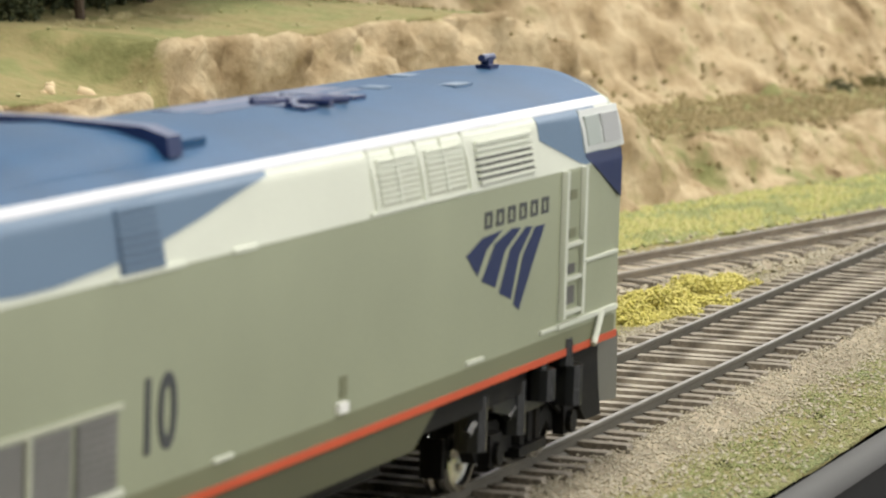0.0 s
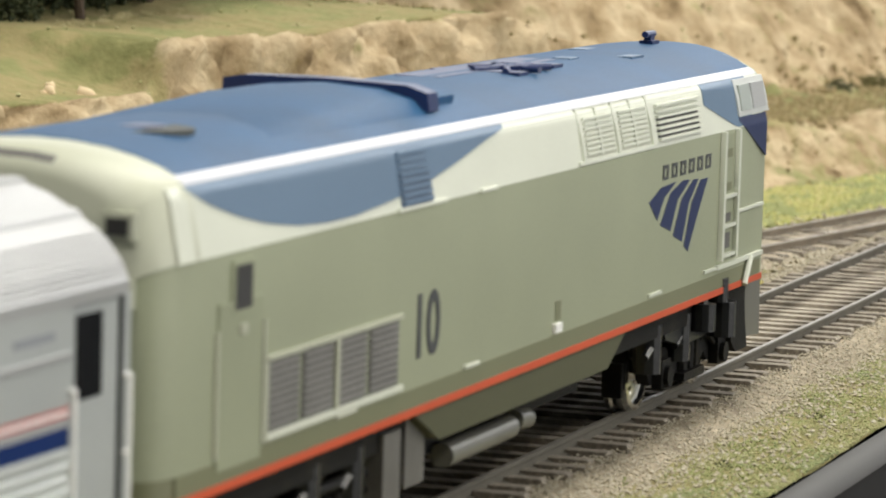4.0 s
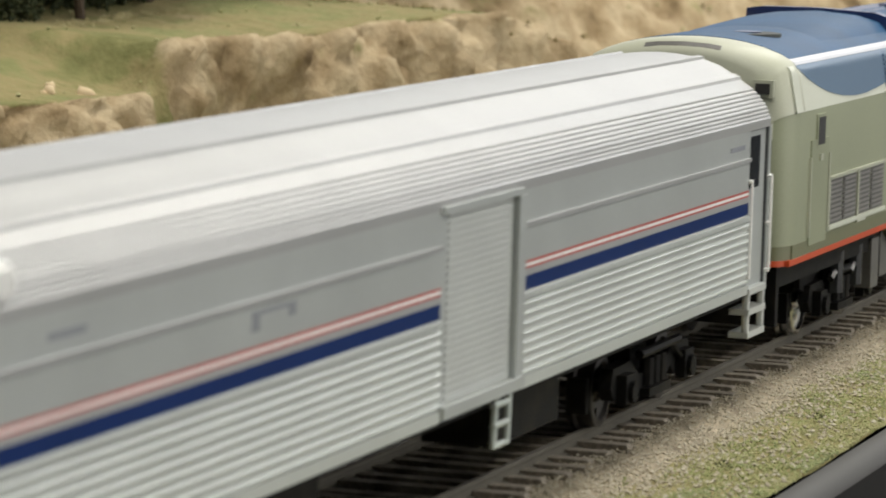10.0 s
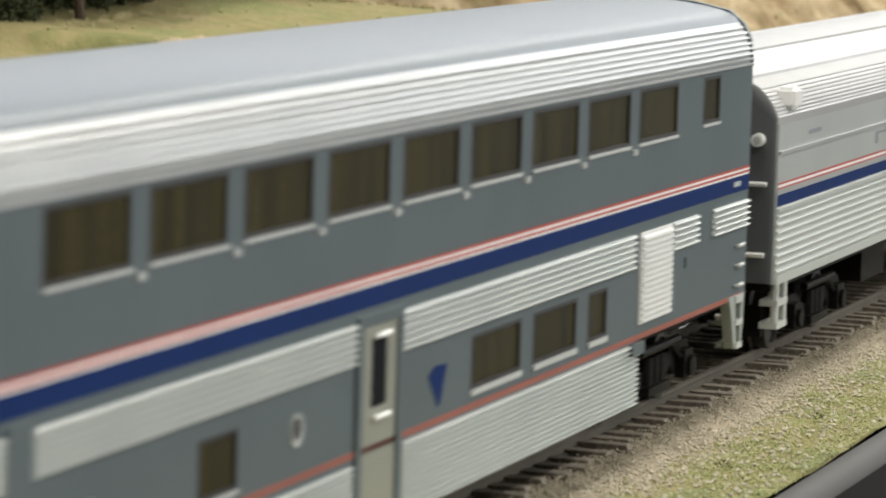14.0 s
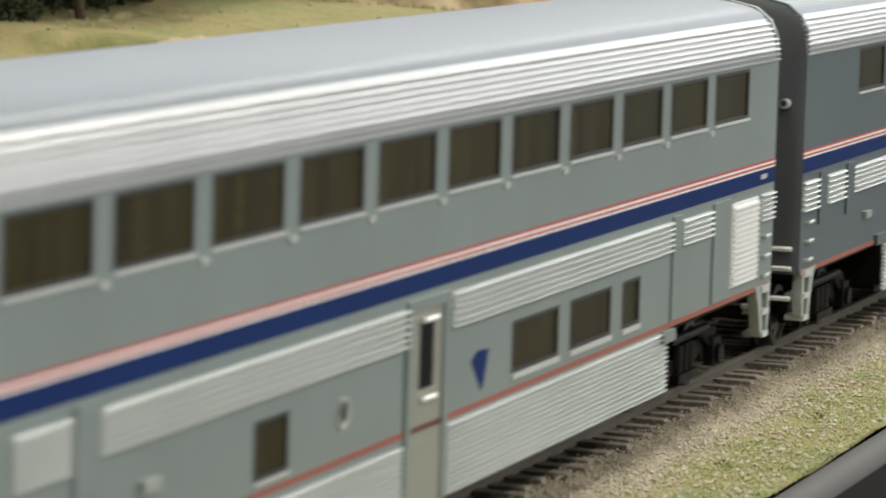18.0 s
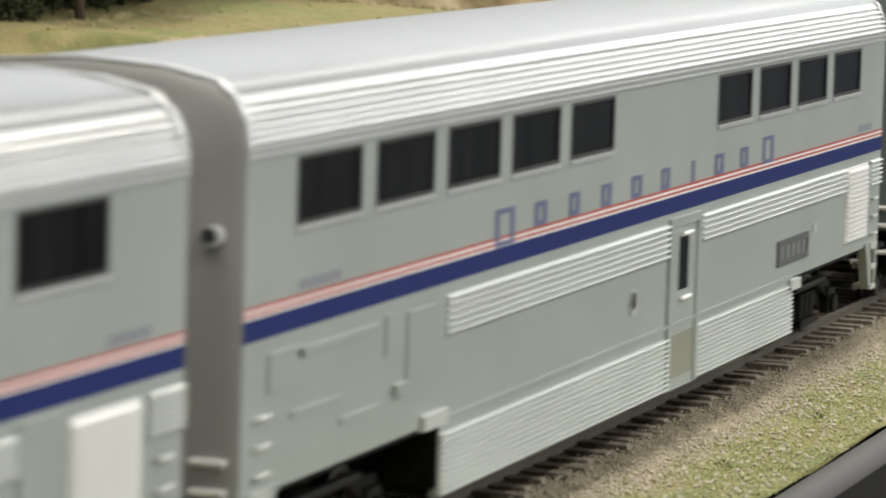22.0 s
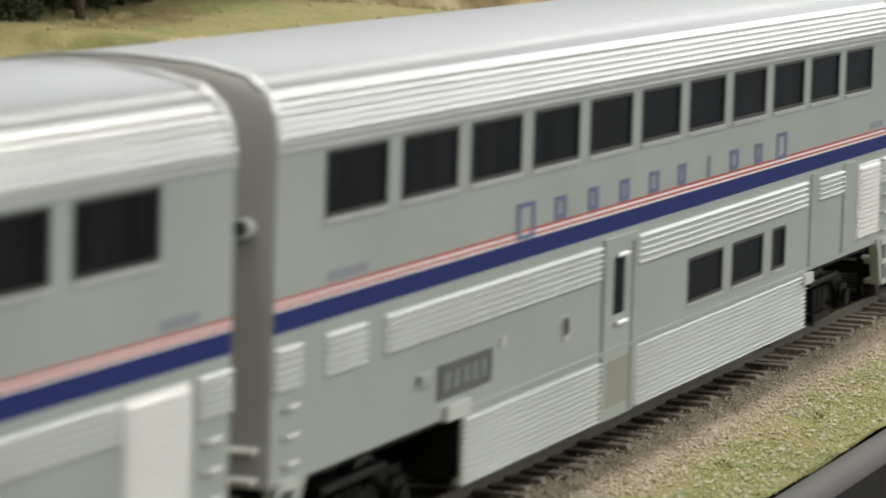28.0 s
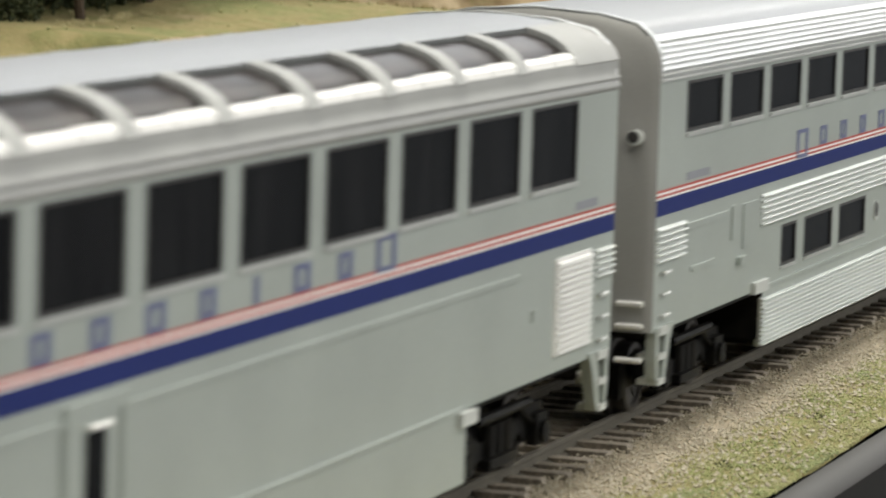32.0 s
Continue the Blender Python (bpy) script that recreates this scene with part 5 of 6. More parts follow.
def layout():
    xs = np.concatenate([np.arange(-2400, 150, 50.0), np.arange(150, 560, 8.0), np.arange(560, 1120, 1.8), np.arange(1120, 3000, 20.0)])
    line = np.maximum(foot(xs), 0.0)[:, None]
    front = np.linspace(0, 1, 24)[None, :-1]
    back = np.concatenate([np.arange(-14, 24, 0.6), np.arange(24, 130, 1.8), np.arange(130, 1200, 24.0)])[None, :]
    yy = np.concatenate([-38.8 + (line - 14 + 38.8) * front, line + back], axis=1)
    xx = np.broadcast_to(xs[:, None], yy.shape).copy()
    zz = ground_height(xx, yy)
    bare = bare_rock(xx, yy)
    right = sstep(790, 880, xx)
    # torn plaster: the rock bulges in rounded lumps of three sizes, with creases between
    torn = np.where((xx > 540) & (xx < 1160), bare, 0.0)
    for i, k in zip(*np.nonzero(torn > 0.01)):
        p = Vector((xx[i, k], yy[i, k], zz[i, k]))
        d = 0.0
        for size, much in ((24.0, 4.2), (10.0, 3.2), (4.6, 2.2), (2.3, 1.2)):
            d += much * (abs(noise.noise(p / size + Vector((7.0, 3.0, size)))) * 1.9 - 0.42)
        d *= torn[i, k]
        yy[i, k] -= d * (0.9 - 0.5 * right[i, k])
        xx[i, k] += d * 0.12
        zz[i, k] += d * (0.45 + 0.2 * right[i, k])
    ground = grid_object("ground", xx, yy, zz, M_TERRAIN)
    layer = ground.data.attributes.new("bare_rock", "FLOAT", "POINT")
    layer.data.foreach_set("value", bare.astype(np.float32).ravel())
    tagged(ground, "model turf and torn plaster rock cut behind the track", "ground", kind="structure")
    # ballast bed under the main track
    y = np.array([-23.0, -20.0, -17.5, -15.5, -9, 0, 9, 15.5, 18, 22, 26])
    z = np.array([-5.2, -4.0, -2.7, -2.2, -2.5, -2.5, -2.5, -2.2, -2.7, -4.0, -5.2])
    xb = np.concatenate([np.arange(-2400, 150, 30.0), np.arange(150, 1500, 6.0), np.arange(1500, 3000, 30.0)])
    xx, yy = np.meshgrid(xb, y, indexing="ij")
    zz = np.broadcast_to(z, xx.shape) + 0.18 * fbm(xx, yy, 7, 3, 4.0)
    tagged(grid_object("ballast_bed", xx, yy, zz, M_BALLAST), "tan ballast shoulder under the main track", "ballast", kind="structure")
    # a thinner bed under the side track
    y = np.array([-16.0, -13, -9, 0, 9, 13, 16])
    z = np.array([-4.9, -3.9, -2.9, -2.8, -2.9, -3.9, -4.9])
    xx, yy = np.meshgrid(np.arange(-320, 300, 6.0), y, indexing="ij")
    zz = np.broadcast_to(z, xx.shape) + 0.2 * fbm(xx, yy, 7, 3, 8.0)
    bed = grid_object("side_ballast_bed", xx, yy, zz, M_BALLAST)
    bed.matrix_basis = pose(0.760, 0.0365, 0, 0, 0, -9.95)
    tagged(bed, "thin tan ballast under the side track", "ballast", kind="structure")
    # the edge of the bench: grey trim, black fascia
    bm = bmesh.new()
    edge = [(-39.2, -9), (-39.2, -4.6), (-40.0, -3.9), (-42.2, -4.0), (-43.4, -4.9), (-43.8, -6.5), (-43.8, -9)]
    loft(bm, [(-2400, edge), (2980, edge)])
    tr = part("edge_trim", bm, M_TRIM, None)
    smooth(tr, 50)
    tagged(tr, "grey rounded trim along the layout edge", "trim", kind="structure")
    bm = bmesh.new()
    box(bm, -2400, 2980, -56, -39.4, -1100, -9)
    box(bm, -2400, 2980, -56, -43.9, -9, -6.2)
    tagged(part("fascia", bm, M_FASCIA, None), "black fascia board of the layout", "fascia", kind="structure")
    bm = bmesh.new()
    box(bm, -2400, 2980, -39.3, 1300, -60, -22)
    for x in (-2300, -1000, 300, 1600, 2880):
        for y in (60, 1200):
            box(bm, x - 45, x + 45, y - 45, y + 45, -1100, -60)
    tagged(part("bench_top", bm, M_FASCIA, None), "dark bench board on legs under the scenery", "board", kind="structure")


def rail_mesh(x0, x1):
    bm = bmesh.new()
    prof = [(-1.05, -2.3), (-1.05, -2.0), (-0.22, -1.7), (-0.22, -0.75), (-0.48, -0.55), (-0.48, -0.08), (-0.38, 0), (0.38, 0), (0.48, -0.08), (0.48, -0.55), (0.22, -0.75), (0.22, -1.7), (1.05, -2.0), (1.05, -2.3)]
    loft(bm, [(x0, prof), (x1, prof)])
    return bm


def track(label, x0, x1, gauge, m, tie_from, tie_to, step=6.3, tie_len=30.0, web=M_RAIL):
    """A length of track along its own x: two rails, with their bright heads, and ties."""
    tr = vehicle("railway_track", label, "track")
    tr.matrix_basis = m
    for side in (-1, 1):
        rail = part("rail", rail_mesh(x0, x1), web, tr, "weathered rail")
        rail.location = (0, side * (gauge / 2 + 0.5) * MM, 0)
        bm = bmesh.new()
        box(bm, x0, x1, -0.36, 0.36, -0.03, 0.03)
        part("rail_head", bm, M_RAILTOP, rail, "polished running surface")
    bm = bmesh.new()
    prof = [(-tie_len / 2, -4.0), (-tie_len / 2, -1.5), (-tie_len / 2 + 0.3, -1.3), (tie_len / 2 - 0.3, -1.3), (tie_len / 2, -1.5), (tie_len / 2, -4.0)]
    loft(bm, [(-1.25, prof), (1.25, prof)])
    bmesh.ops.recalc_face_normals(bm, faces=bm.faces)
    me = bpy.data.meshes.new("tie")
    bm.to_mesh(me)
    bm.free()
    me.materials.append(M_TIE)
    rnd = random.Random(5)
    for k in range(int((tie_to - tie_from) / step)):
        t = new("tie", me)
        t.parent = tr
        t.location = ((tie_from + k * step + rnd.uniform(-0.6, 0.6)) * MM, rnd.uniform(-1.2, 1.2) * MM, rnd.uniform(-0.3, 0.1) * MM)
        t.rotation_euler = (0, 0, rnd.uniform(-0.03, 0.03))
    return tr


def far_ties(tr, step=6.3, tie_len=30.0):
    """The ties of the main track away from the viewed stretch, in one mesh."""
    bm = bmesh.new()
    for k in range(int((405 + 2390) / step)):
        x = 401.0 - k * step
        box(bm, x - 1.25, x + 1.25, -tie_len / 2, tie_len / 2, -4.0, -1.3)
    for k in range(int((2970 - 1100) / step)):
        x = 1102.0 + k * step
        box(bm, x - 1.25, x + 1.25, -tie_len / 2, tie_len / 2, -4.0, -1.3)
    ob = part("ties", bm, M_TIE, tr, "more weathered ties along the track")
    ob["kind"] = "stuff"


def crumbs(name, places, sizes, material, squash=0.8, seed=1):
    """Many small rough pieces in one mesh: each a jittered octahedron."""
    rng = np.random.default_rng(seed)
    base = np.array([(1, 0, 0), (-1, 0, 0), (0, 1, 0), (0, -1, 0), (0, 0, 1), (0, 0, -1)], float)
    tris = np.array([(0, 2, 4), (2, 1, 4), (1, 3, 4), (3, 0, 4), (2, 0, 5), (1, 2, 5), (3, 1, 5), (0, 3, 5)])
    n = len(places)
    v = base[None] * (0.65 + 0.7 * rng.random((n, 6, 1)))
    ang = rng.random(n) * math.tau
    c, s = np.cos(ang)[:, None], np.sin(ang)[:, None]
    vx, vy = v[..., 0] * c - v[..., 1] * s, v[..., 0] * s + v[..., 1] * c
    v = np.stack([vx, vy + 0.35 * v[..., 2] * (rng.random((n, 1)) - 0.5), v[..., 2] * squash], -1)
    v = (v * np.asarray(sizes)[:, None, None] + np.asarray(places)[:, None, :]) * MM
    f = (tris[None] + (np.arange(n) * 6)[:, None, None]).reshape(-1, 3)
    me = bpy.data.meshes.new(name)
    me.from_pydata(v.reshape(-1, 3).tolist(), [], f.tolist())
    me.materials.append(material)
    return new(name, me)


def lumps(name, places, sizes, material, squash=0.7, seed=1):
    """Rounded broken lumps in one mesh: each a dented ball of twenty faces."""
    rng = np.random.default_rng(seed)
    g = (1 + 5 ** 0.5) / 2
    base = np.array([(-1, g, 0), (1, g, 0), (-1, -g, 0), (1, -g, 0), (0, -1, g), (0, 1, g), (0, -1, -g), (0, 1, -g), (g, 0, -1), (g, 0, 1), (-g, 0, -1), (-g, 0, 1)], float) / 1.9
    tris = np.array([(0, 11, 5), (0, 5, 1), (0, 1, 7), (0, 7, 10), (0, 10, 11), (1, 5, 9), (5, 11, 4), (11, 10, 2), (10, 7, 6), (7, 1, 8), (3, 9, 4), (3, 4, 2), (3, 2, 6), (3, 6, 8), (3, 8, 9), (4, 9, 5), (2, 4, 11), (6, 2, 10), (8, 6, 7), (9, 8, 1)])
    n = len(places)
    v = base[None] * (0.7 + 0.5 * rng.random((n, 12, 1))) * (0.7 + 0.7 * rng.random((n, 1, 3)))
    ang = rng.random(n) * math.tau
    c, s = np.cos(ang)[:, None], np.sin(ang)[:, None]
    v = np.stack([v[..., 0] * c - v[..., 1] * s, v[..., 0] * s + v[..., 1] * c, v[..., 2] * squash], -1)
    v = (v * np.asarray(sizes)[:, None, None] + np.asarray(places)[:, None, :]) * MM
    f = (tris[None] + (np.arange(n) * 12)[:, None, None]).reshape(-1, 3)
    me = bpy.data.meshes.new(name)
    me.from_pydata(v.reshape(-1, 3).tolist(), [], f.tolist())
    for q in me.polygons:
        q.use_smooth = True
    me.materials.append(material)
    return new(name, me)


def scatter():
    rng = np.random.default_rng(11)
    # ballast: sparse and low between the ties, heaped over their ends, spilled beside
    n = 60000
    x = 400 + 620 * rng.random(n) ** 1.25
    y = np.where(rng.random(n) < 0.3, rng.uniform(-15, 15, n), rng.choice([-1, 1], n) * (19.5 + rng.normal(0, 4.6, n)))
    z = np.interp(np.abs(y), [0, 9, 13.5, 16, 18, 22, 27], [-2.35, -2.35, -2.1, -1.75, -2.35, -3.75, -4.2]) + 0.14 * rng.normal(0, 1, n)
    z = np.where((np.abs(y) > 10) & (np.abs(y) < 15), z + 0.5 * np.array([max(0.0, noise.noise(Vector((a / 9.0, b / 30.0, 1.0)))) for a, b in zip(x, y)]), z)
    keep = (np.abs(np.abs(y) - 8.75) > 1.2) & (np.abs(y) < 33)
    pts = np.stack([x, y, z], -1)[keep]
    tagged(crumbs("ballast_stones", pts, rng.uniform(0.13, 0.33, len(pts)), M_STONES, 0.7, 3), "tan and brown ballast stones round the ties", "ballast", kind="stuff")
    n = 6000
    x = 600 + 420 * rng.random(n)
    y = 200.0 - 0.21 * x + rng.normal(0, 9, n) - 6
    pts = np.stack([x, y, np.full(n, BED + 0.9)], -1)
    tagged(crumbs("side_track_stones", pts, rng.uniform(0.4, 0.9, n), M_STONES, 0.7, 4), "tan stones round the side track", "ballast", kind="stuff")
    # turf foam in front of the track, in patches that thin out over the ballast
    n = 64000
    x = 400 + 460 * rng.random(n)
    y = -39 + 27 * rng.random(n) ** 1.35
    lump = np.array([noise.fractal(Vector((a / 13.0, b / 6.0, 3.0)), 0.9, 2.1, 3) for a, b in zip(x, y)])
    keep = 0.9 * lump + 0.35 * rng.normal(0, 1, n) > -0.75 + 1.5 * sstep(-33, -17, y)
    pts = np.stack([x, y, np.full(n, BED + 0.05) + 0.5 * rng.random(n) + 0.6 * np.clip(lump, 0, 1)], -1)[keep]
    tone = np.array([noise.fractal(Vector((a / 20.0, b / 8.0, 8.0)), 0.9, 2.1, 3) for a, b, c in pts]) + 0.16 * rng.normal(0, 1, len(pts))
    for nm, sel, m, lb in (("near_turf", tone < -0.05, M_TURF, "dry yellow turf foam at the layout edge"), ("green_turf", (tone >= -0.05) & (tone < 0.3), M_TURF3, "green turf foam at the layout edge"), ("grey_green_turf", tone >= 0.3, M_TURF4, "cool grey green turf foam at the layout edge")):
        tagged(crumbs(nm, pts[sel], rng.uniform(0.10, 0.26, sel.sum()), m, 0.8, 5), lb, "grass", kind="stuff")
    # spilled stones and crumbs among the turf
    n = 2600
    x = 400 + 460 * rng.random(n)
    y = -38.5 + 18 * rng.random(n)
    tagged(crumbs("spilled_stones", np.stack([x, y, np.full(n, BED + 0.55)], -1), rng.uniform(0.18, 0.5, n), M_STONES, 0.7, 15), "pale stones spilled over the turf", "ballast", kind="stuff")
    # dark tufts among it
    for tx, ty, tr in ((548, -28.6, 1.5), (497, -27.6, 1.7), (586, -31.0, 1.2), (470, -33.0, 1.3)):
        bush(tx, ty, BED, tr, M_LEAF, "small dark green tuft in the turf", 60, int(tx), 0.7)
    n = 16000
    x = 640 + 420 * rng.random(n)
    y = foot(x) - rng.random(n) * 40
    keep = y > 215 - 0.21 * x
    pts = np.stack([x, y, np.full(n, BED + 0.4)], -1)[keep]
    green = np.array([noise.fractal(Vector((a / 24.0, b / 9.0, 2.0)), 0.9, 2.1, 3) for a, b, c in pts]) + 0.15 * rng.normal(0, 1, len(pts)) > 0.12
    for nm, sel, m, lb in (("far_turf", ~green, M_TURF2, "yellow green turf foam below the rock cut"), ("far_green_turf", green, M_TURF3, "green turf foam below the rock cut")):
        tagged(crumbs(nm, pts[sel], rng.uniform(0.4, 1.1, sel.sum()), m, 0.8, 6), lb, "grass", kind="stuff")
    # olive and brown scrub on the shelf between the two bands of rock
    n = 9000
    x = 790 + 340 * rng.random(n)
    w = rng.normal(33, 11, n)
    patch = np.array([noise.fractal(Vector((a / 26.0, b / 12.0, 5.0)), 0.9, 2.1, 3) for a, b in zip(x, w)])
    keep = patch + 0.4 * rng.normal(0, 1, n) > -0.1
    x, w = x[keep], w[keep]
    y = foot(x) + w
    z = ground_height(x[:, None], y[:, None])[:, 0]
    tagged(crumbs("shelf_scrub", np.stack([x, y, z + 0.2], -1), rng.uniform(0.4, 1.1, len(x)), M_SHELF, 0.8, 16), "olive brown scrub on the shelf of the rock cut", "grass", kind="stuff")
    # dry clumps on the terrace
    n = 500
    x = 620 + 500 * rng.random(n)
    y = foot(x) + 12 + 240 * rng.random(n)
    z = ground_height(x[:, None], y[:, None])[:, 0]
    tagged(crumbs("terrace_turf", np.stack([x, y, z + 0.3], -1), rng.uniform(0.3, 0.7, n), M_TURF, 0.7, 8), "dry turf clumps on the terrace above the rock", "grass", kind="stuff")


def bush(x, y, z, r, material, label, count=420, seed=2, flat=0.6, grain=0.12):
    rng = np.random.default_rng(seed)
    d = rng.normal(0, 1, (count, 3))
    d /= np.linalg.norm(d, axis=1)[:, None]
    rad = rng.random(count) ** 0.45
    lump = 1 + 0.35 * np.sin(d[:, 0] * 5 + seed) * np.cos(d[:, 1] * 4)
    p = d * (rad * lump)[:, None] * np.array([r * 1.5, r, r * flat])
    p[:, 2] = np.abs(p[:, 2])
    ob = crumbs("bush", p, rng.uniform(r * grain * 0.4, r * grain, count), material, 0.9, seed)
    ob.location = (x * MM, y * MM, z * MM)
    return tagged(ob, label, "bush")


def tree(x, y, height, seed):
    """A model tree: tapered trunk, limbs, and a crown of many small clumps."""
    rnd = random.Random(seed)
    z0 = float(ground_height(np.array([[x]], float), np.array([[y]], float))[0, 0]) - 1
    t = vehicle("tree", "dark green model tree with a brown trunk", "tree", "trees on the terrace")
    t.location = (x * MM, y * MM, z0 * MM)
    bm = bmesh.new()
    rings = []
    px, py = 0.0, 0.0
    for k in range(8):
        f = k / 7
        rr = height * (0.012 * (1 - f) + 0.006)
        rings.append([bm.verts.new(((px + rr * math.cos(a * math.tau / 8)) * MM, (py + rr * math.sin(a * math.tau / 8)) * MM, f * height * 0.8 * MM)) for a in range(8)])
        px, py = px + rnd.uniform(-1, 1) * height * 0.012, py + rnd.uniform(-1, 1) * height * 0.012
    for a, b in zip(rings, rings[1:]):
        for k in range(8):
            bm.faces.new((a[k], a[(k + 1) % 8], b[(k + 1) % 8], b[k]))
    tips = []
    for k in range(9):
        a, f = rnd.uniform(0, math.tau), rnd.uniform(0.3, 0.8)
        q = (math.cos(a) * height * 0.26, math.sin(a) * height * 0.26, height * (f * 0.8 + 0.14))
        bar(bm, (0, 0, height * f * 0.8), q, height * 0.009, 5)
        tips.append(q)
    part("trunk", bm, M_BARK, t, "brown trunk with limbs")
    rng = np.random.default_rng(seed)
    n = 900
    c = np.array(tips + [(0, 0, height * 0.85)])[rng.integers(0, len(tips) + 1, n)]
    p = c + rng.normal(0, 1, (n, 3)) * np.array([1, 1, 0.7]) * height * 0.105
    p[:, 2] = np.maximum(p[:, 2], height * 0.14)
    ob = crumbs("crown", p, rng.uniform(height * 0.018, height * 0.05, n), M_LEAF, 0.7, seed)
    ob.parent = t
    return t


def hall():
    """Plain unseen walls, floor and ceiling that close the place, with windows and housings added round the lamps."""
    def plane_box(name, x0, x1, y0, y1, z0, z1, m, label, cat):
        bm = bmesh.new()
        box(bm, x0 * 1000, x1 * 1000, y0 * 1000, y1 * 1000, z0 * 1000, z1 * 1000)
        return tagged(part(name, bm, m, None), label, cat, kind="structure")
    plane_box("floor", -5, 6, -5, 5, -1.15, -1.1, M_FLOOR, "dark carpet of the hall", "floor")
    plane_box("ceiling", -5, 6, -5, 5, 1.9, 2.0, M_CEIL, "white ceiling of the hall", "ceiling")
    plane_box("wall_north", -5, 6, 5, 5.1, -1.1, 1.9, M_WALL, "unseen blue grey hall wall that closes the place", "wall")
    plane_box("wall_west", -5.1, -5, -5, 5, -1.1, 1.9, M_WALL, "unseen blue grey hall wall that closes the place", "wall")
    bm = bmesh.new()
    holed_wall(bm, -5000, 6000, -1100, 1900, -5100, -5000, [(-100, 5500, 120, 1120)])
    tagged(part("wall_south", bm, M_WALL, None), "unseen blue grey hall wall, opened for the side fill lamp", "wall", kind="structure")
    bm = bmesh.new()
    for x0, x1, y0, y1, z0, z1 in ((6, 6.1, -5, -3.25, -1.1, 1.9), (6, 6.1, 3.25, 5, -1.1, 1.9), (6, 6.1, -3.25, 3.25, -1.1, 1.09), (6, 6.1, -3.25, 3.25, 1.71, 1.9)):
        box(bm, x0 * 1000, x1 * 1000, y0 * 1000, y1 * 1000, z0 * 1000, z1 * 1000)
    tagged(part("wall_east", bm, M_WALL, None), "unseen blue grey hall wall, opened for the far fill lamp", "wall", kind="structure")
    # Bars added round the two fill lamps; no such windows are known.
    for name, x0, x1, y0, y1, z0, z1, count in (("fill_window_1", -0.1, 5.5, -5.08, -5.03, 0.12, 1.12, 5), ("fill_window_2", 6.03, 6.08, -3.25, 3.25, 1.09, 1.71, 6)):
        w = vehicle(name, "unseen window bars added round a fill lamp", "window")
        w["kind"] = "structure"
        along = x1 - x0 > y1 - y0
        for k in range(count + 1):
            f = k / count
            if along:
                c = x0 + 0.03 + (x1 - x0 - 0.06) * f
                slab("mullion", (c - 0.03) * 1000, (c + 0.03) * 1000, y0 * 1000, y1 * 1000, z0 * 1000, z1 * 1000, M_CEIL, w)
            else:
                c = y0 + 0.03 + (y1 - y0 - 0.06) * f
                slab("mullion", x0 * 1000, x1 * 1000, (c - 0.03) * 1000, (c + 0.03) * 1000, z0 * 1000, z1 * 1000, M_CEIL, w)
    # Housings added above the unseen lamp rows.
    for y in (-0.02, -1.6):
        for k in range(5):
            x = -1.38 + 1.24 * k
            lamp = vehicle("unseen_lamp_housing", "unseen white housing added over an overhead lamp", "lamp", "ceiling lamps")
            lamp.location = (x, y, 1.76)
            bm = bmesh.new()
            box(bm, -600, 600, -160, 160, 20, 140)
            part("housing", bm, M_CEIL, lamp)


LOCO = locomotive()
BAGGAGE = baggage()
COACHES = build_coaches()
layout()
hall()
bush(649, 22.5, BED, 11, M_BUSH, "yellow green foam bush between the tracks", 14000, 2, 0.42, 0.042)
bush(690, 25.0, BED, 8, M_BUSH, "yellow green foam bush between the tracks", 4000, 4, 0.4, 0.06)
for bx_, by_, br_, bm_, bl_ in ((1032, 83, 4.5, M_LEAF, "dark green bush on the rock slope"), (1055, 78, 6, M_SCRUB, "olive scrub bush on the rock slope"), (1075, 73, 6, M_SCRUB, "olive scrub bush on the rock slope")):
    bush(bx_, by_, float(ground_height(np.array([[bx_]], float), np.array([[by_]], float))[0, 0]) - 1.0, br_, bm_, bl_, 420, bx_, 0.7)
for rx_, rw_, rr_ in ((647, 17, 1.3), (655, 15, 1.7), (653, 21, 1.1)):
    rz_ = float(ground_height(np.array([[rx_]], float), np.array([[foot(rx_) + rw_]], float))[0, 0])
    tagged(lumps("rock_outcrop", np.array([[0.0, 0, 0], [1.6, 0.8, 0.3], [-1.2, 0.6, -0.2]]), np.array([rr_, rr_ * 0.7, rr_ * 0.6]), M_ROCK, 0.8, rx_), "pale rock outcrop in the grass slope", "rock").location = (rx_ * MM, (foot(rx_) + rw_) * MM, rz_ * MM)
for tx_, ty_, th_, ts_ in ((714, 165, 64, 1), (748, 165, 70, 2), (722, 190, 66, 3), (748, 192, 74, 4), (806, 174, 80, 5), (870, 168, 84, 6), (700, 182, 60, 7), (780, 196, 70, 8)):
    tree(tx_, ty_, th_, ts_)
for tx_, ty_, tr_ in ((704, 176, 8), (716, 185, 9), (733, 184, 8), (745, 180, 8), (752, 182, 9), (736, 174, 8), (750, 170, 7), (762, 171, 8), (804, 173, 4)):
    bush(tx_, ty_, float(ground_height(np.array([[tx_]], float), np.array([[ty_]], float))[0, 0]) - 0.5, tr_, M_LEAF, "dark green undergrowth below the trees", 260, tx_, 0.9)
for tx_, ty_, tr_ in ((694, 160, 2.4), (703, 160, 2.8), (712, 159, 2.4), (722, 159, 2.8), (732, 158, 2.4)):
    bush(tx_, ty_, float(ground_height(np.array([[tx_]], float), np.array([[ty_]], float))[0, 0]) - 0.4, tr_, M_DRY, "pale dry grass tuft at the wood edge", 120, tx_, 0.6)
scatter()
MAIN = track("main track with weathered rails and ties in ballast", -2400, 2980, 16.5, pose(0, 0, 0), 405, 1100)
far_ties(MAIN)
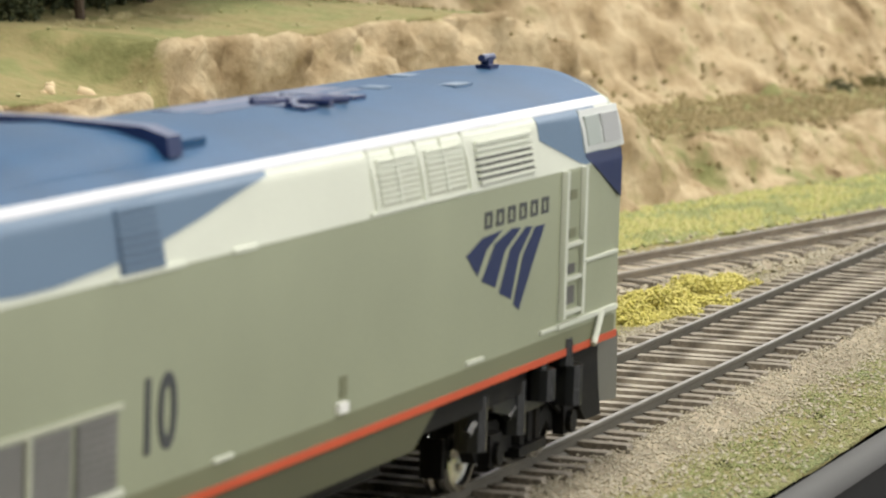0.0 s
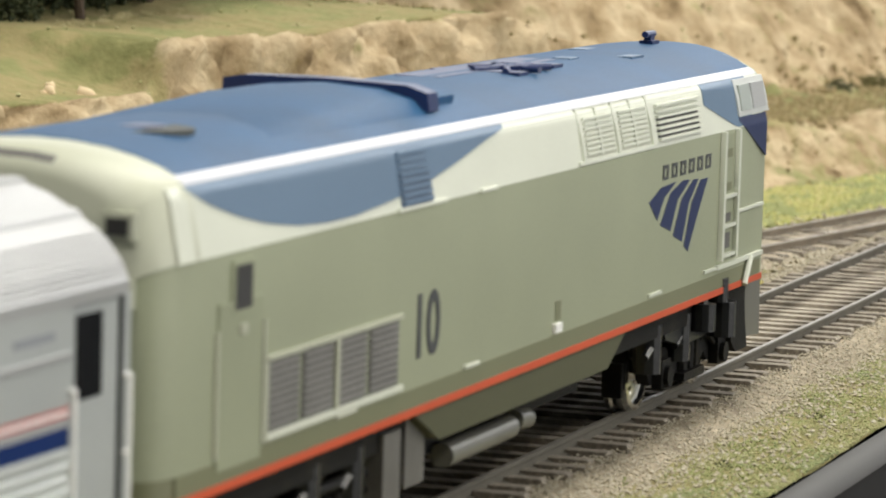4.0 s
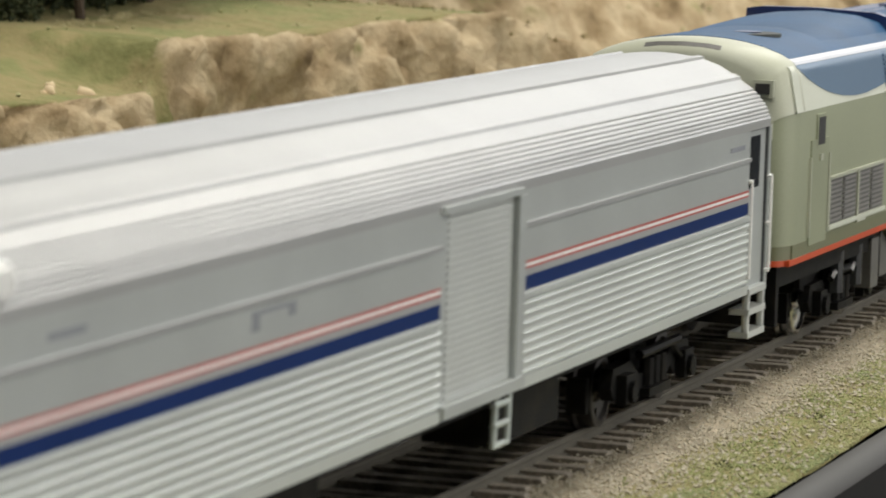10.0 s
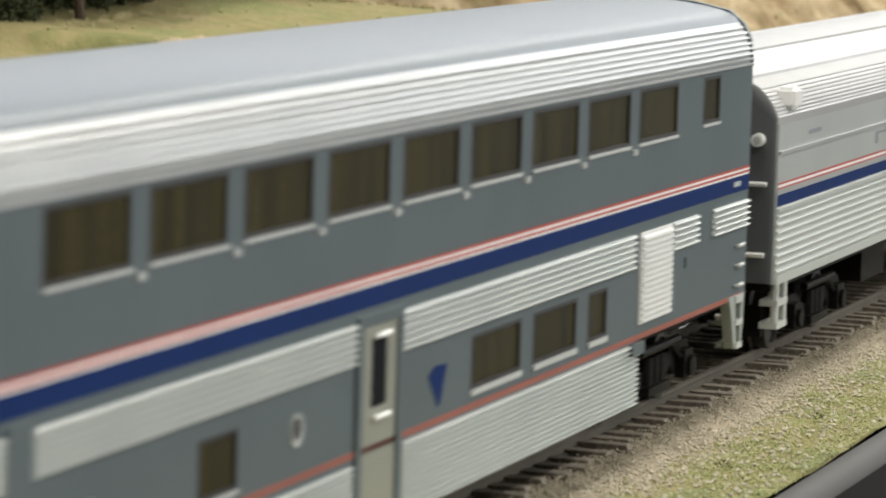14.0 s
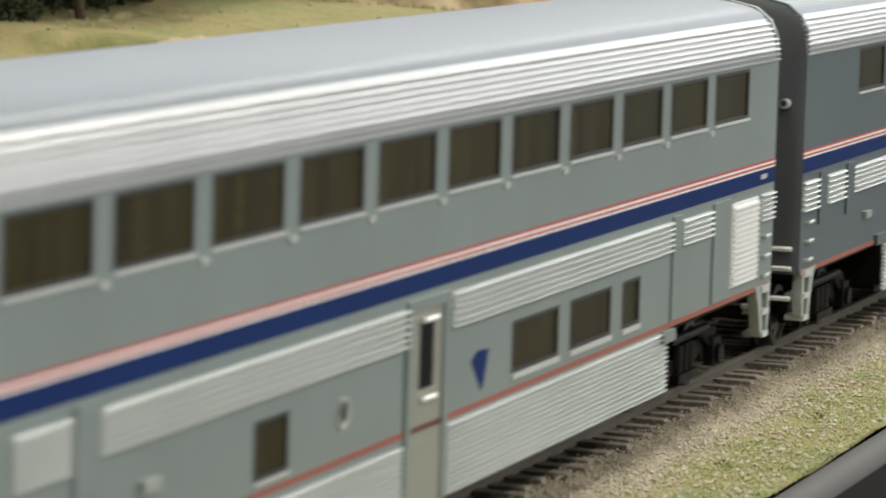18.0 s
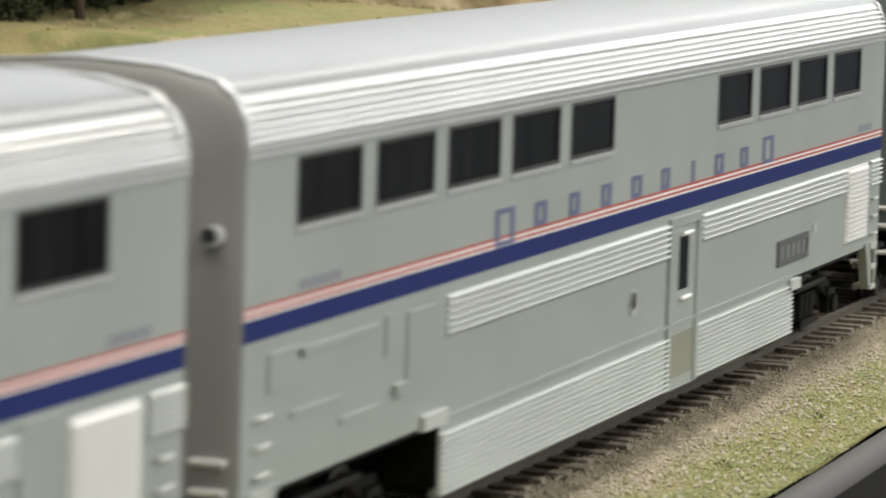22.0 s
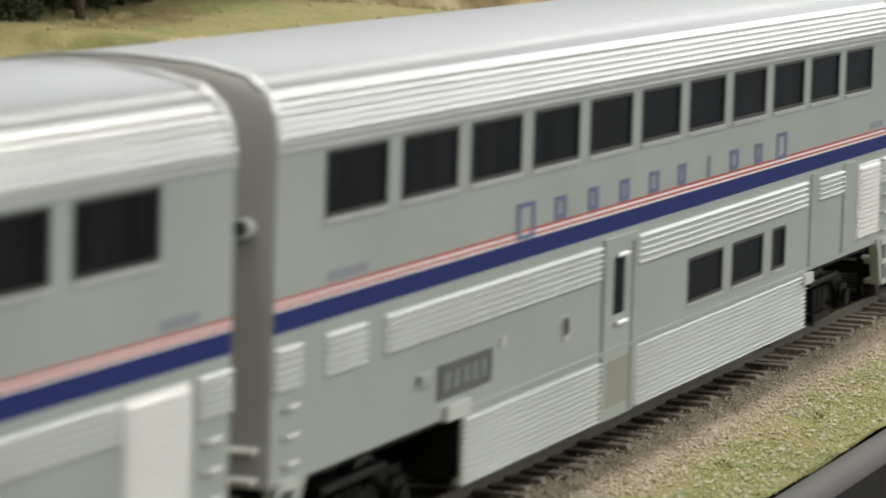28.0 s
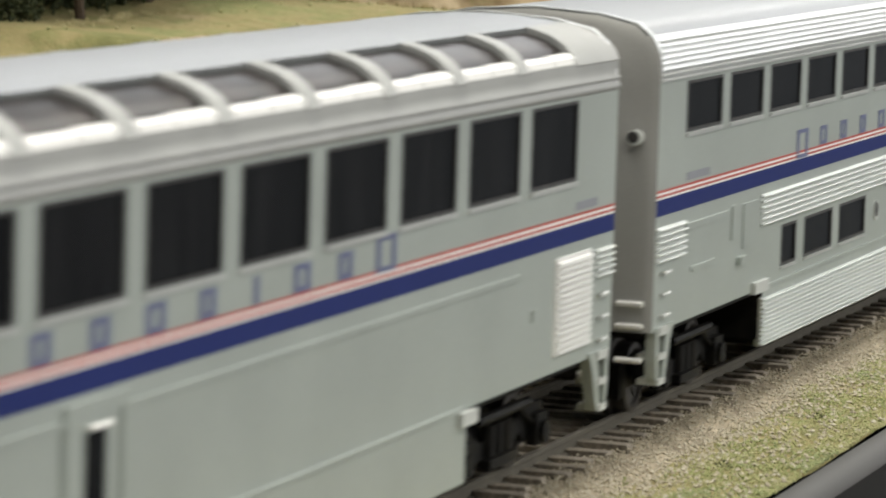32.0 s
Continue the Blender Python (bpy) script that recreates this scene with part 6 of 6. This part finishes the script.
# Side track angled, and narrower than HO gauge, to fit the camera's view.
_ang = math.degrees(math.atan2(28.2 - 50.7, 847.4 - 719.2))
track("side track with dull rails behind the main one", -420, 250, 11.6, pose(0.760, 0.0365, -0.0012, 0, 0, _ang), -160, 240, 6.4, 24.0, M_RAILDULL)


# ---- motion ----
# seconds, and the way the train has gone in millimetres
GONE = [(0.0, 0.0), (0.5, 5.6), (1.0, 12.0), (1.5, 19.3), (2.0, 26.3), (2.5, 34.6), (3.0, 47.8), (3.5, 61.6), (5.5, 117.2), (6.0, 138.0), (6.5, 157.5), (7.0, 176.4), (7.5, 195.2), (8.0, 214.6), (8.5, 237.9), (9.0, 265.1), (9.5, 290.4), (10.0, 315.9), (10.5, 340.8), (11.0, 369.8), (11.5, 407.6), (12.0, 445.6), (12.5, 482.5), (13.0, 519.4), (13.5, 556.2), (15.5, 707.6), (16.0, 745.2), (16.5, 782.5), (17.0, 819.6), (17.5, 861.8), (18.0, 906.2), (18.5, 950.5), (19.0, 994.9), (19.5, 1038.5), (20.0, 1082.3), (20.5, 1129.3), (21.0, 1179.6), (21.5, 1228.9), (22.0, 1279.1), (22.5, 1329.0), (23.0, 1378.2), (23.5, 1427.1), (24.0, 1476.0), (24.5, 1524.2), (25.0, 1572.4), (25.5, 1620.6), (27.5, 1827.8), (28.0, 1881.6), (28.5, 1936.4), (29.0, 1990.9), (29.5, 2044.6), (30.0, 2098.3), (30.5, 2152.8), (31.0, 2207.8), (31.5, 2262.6), (32.0, 2316.8)]
# sideways shift of the bogies, fitted to the camera's view: place and shift in millimetres
SIDE_FIT = [(-2400, 0.0), (60, 1.0), (100, 1.5), (140, 1.3), (180, 0.8), (220, -0.06), (260, -0.64), (300, -1.05), (340, -0.95), (380, -0.28), (420, 0.03), (460, 0.36), (500, 0.24), (540, -0.14), (580, -0.2), (620, -0.36), (660, -0.15), (700, 0.05), (740, 0.47), (780, 0.91), (820, 1.28), (860, 0.94), (900, 0.24), (940, 0.0), (3000, 0.0)]


def motions():
    sx, sw = [g[0] for g in SIDE_FIT], [g[1] for g in SIDE_FIT]
    times = sorted({t for t, _ in GONE} | {(a[0] + b[0]) / 2 for a, b in zip(GONE, GONE[1:])} | {4.0, 5.0, 14.0, 15.0, 26.0, 27.0})
    for mid, thing, ahead, behind in [(LOCO_MID, LOCO, 82.2, -64.0), (243.6 - 277.5 / 2, BAGGAGE, 91.8, -94.8), *[(m, c, 108.2, -108.2) for m, c in COACHES]]:
        rows = []
        for t in times:
            x = mid + float(np.interp(t, [g[0] for g in GONE], [g[1] for g in GONE]))
            yf, yr = (float(np.interp(x + e, sx, sw)) if thing is not LOCO else 0.0 for e in (ahead, behind))
            turn = (yf - yr) / (ahead - behind)
            rows.append((t, pose(x * MM, (yr - behind * turn) * MM, 0, 0, 0, math.degrees(math.atan(turn)))))
        walk(thing, rows)
    # the wheels roll with the train
    ts, ss = [g[0] for g in GONE], [g[1] for g in GONE]
    stops, last = [0.0], 0.0
    for k in range(1, 32 * FPS + 1):
        t = k / FPS
        if float(np.interp(t + 1 / FPS, ts, ss)) - float(np.interp(last, ts, ss)) > 7.0 or k == 32 * FPS:
            stops.append(t)
            last = t
    for ob, r in WHEELSETS:
        place = ob.location.copy() / MM
        walk(ob, [(t, pose(place.x * MM, place.y * MM, place.z * MM, 0, math.degrees(float(np.interp(t, ts, ss)) / r), 0)) for t in stops])


motions()
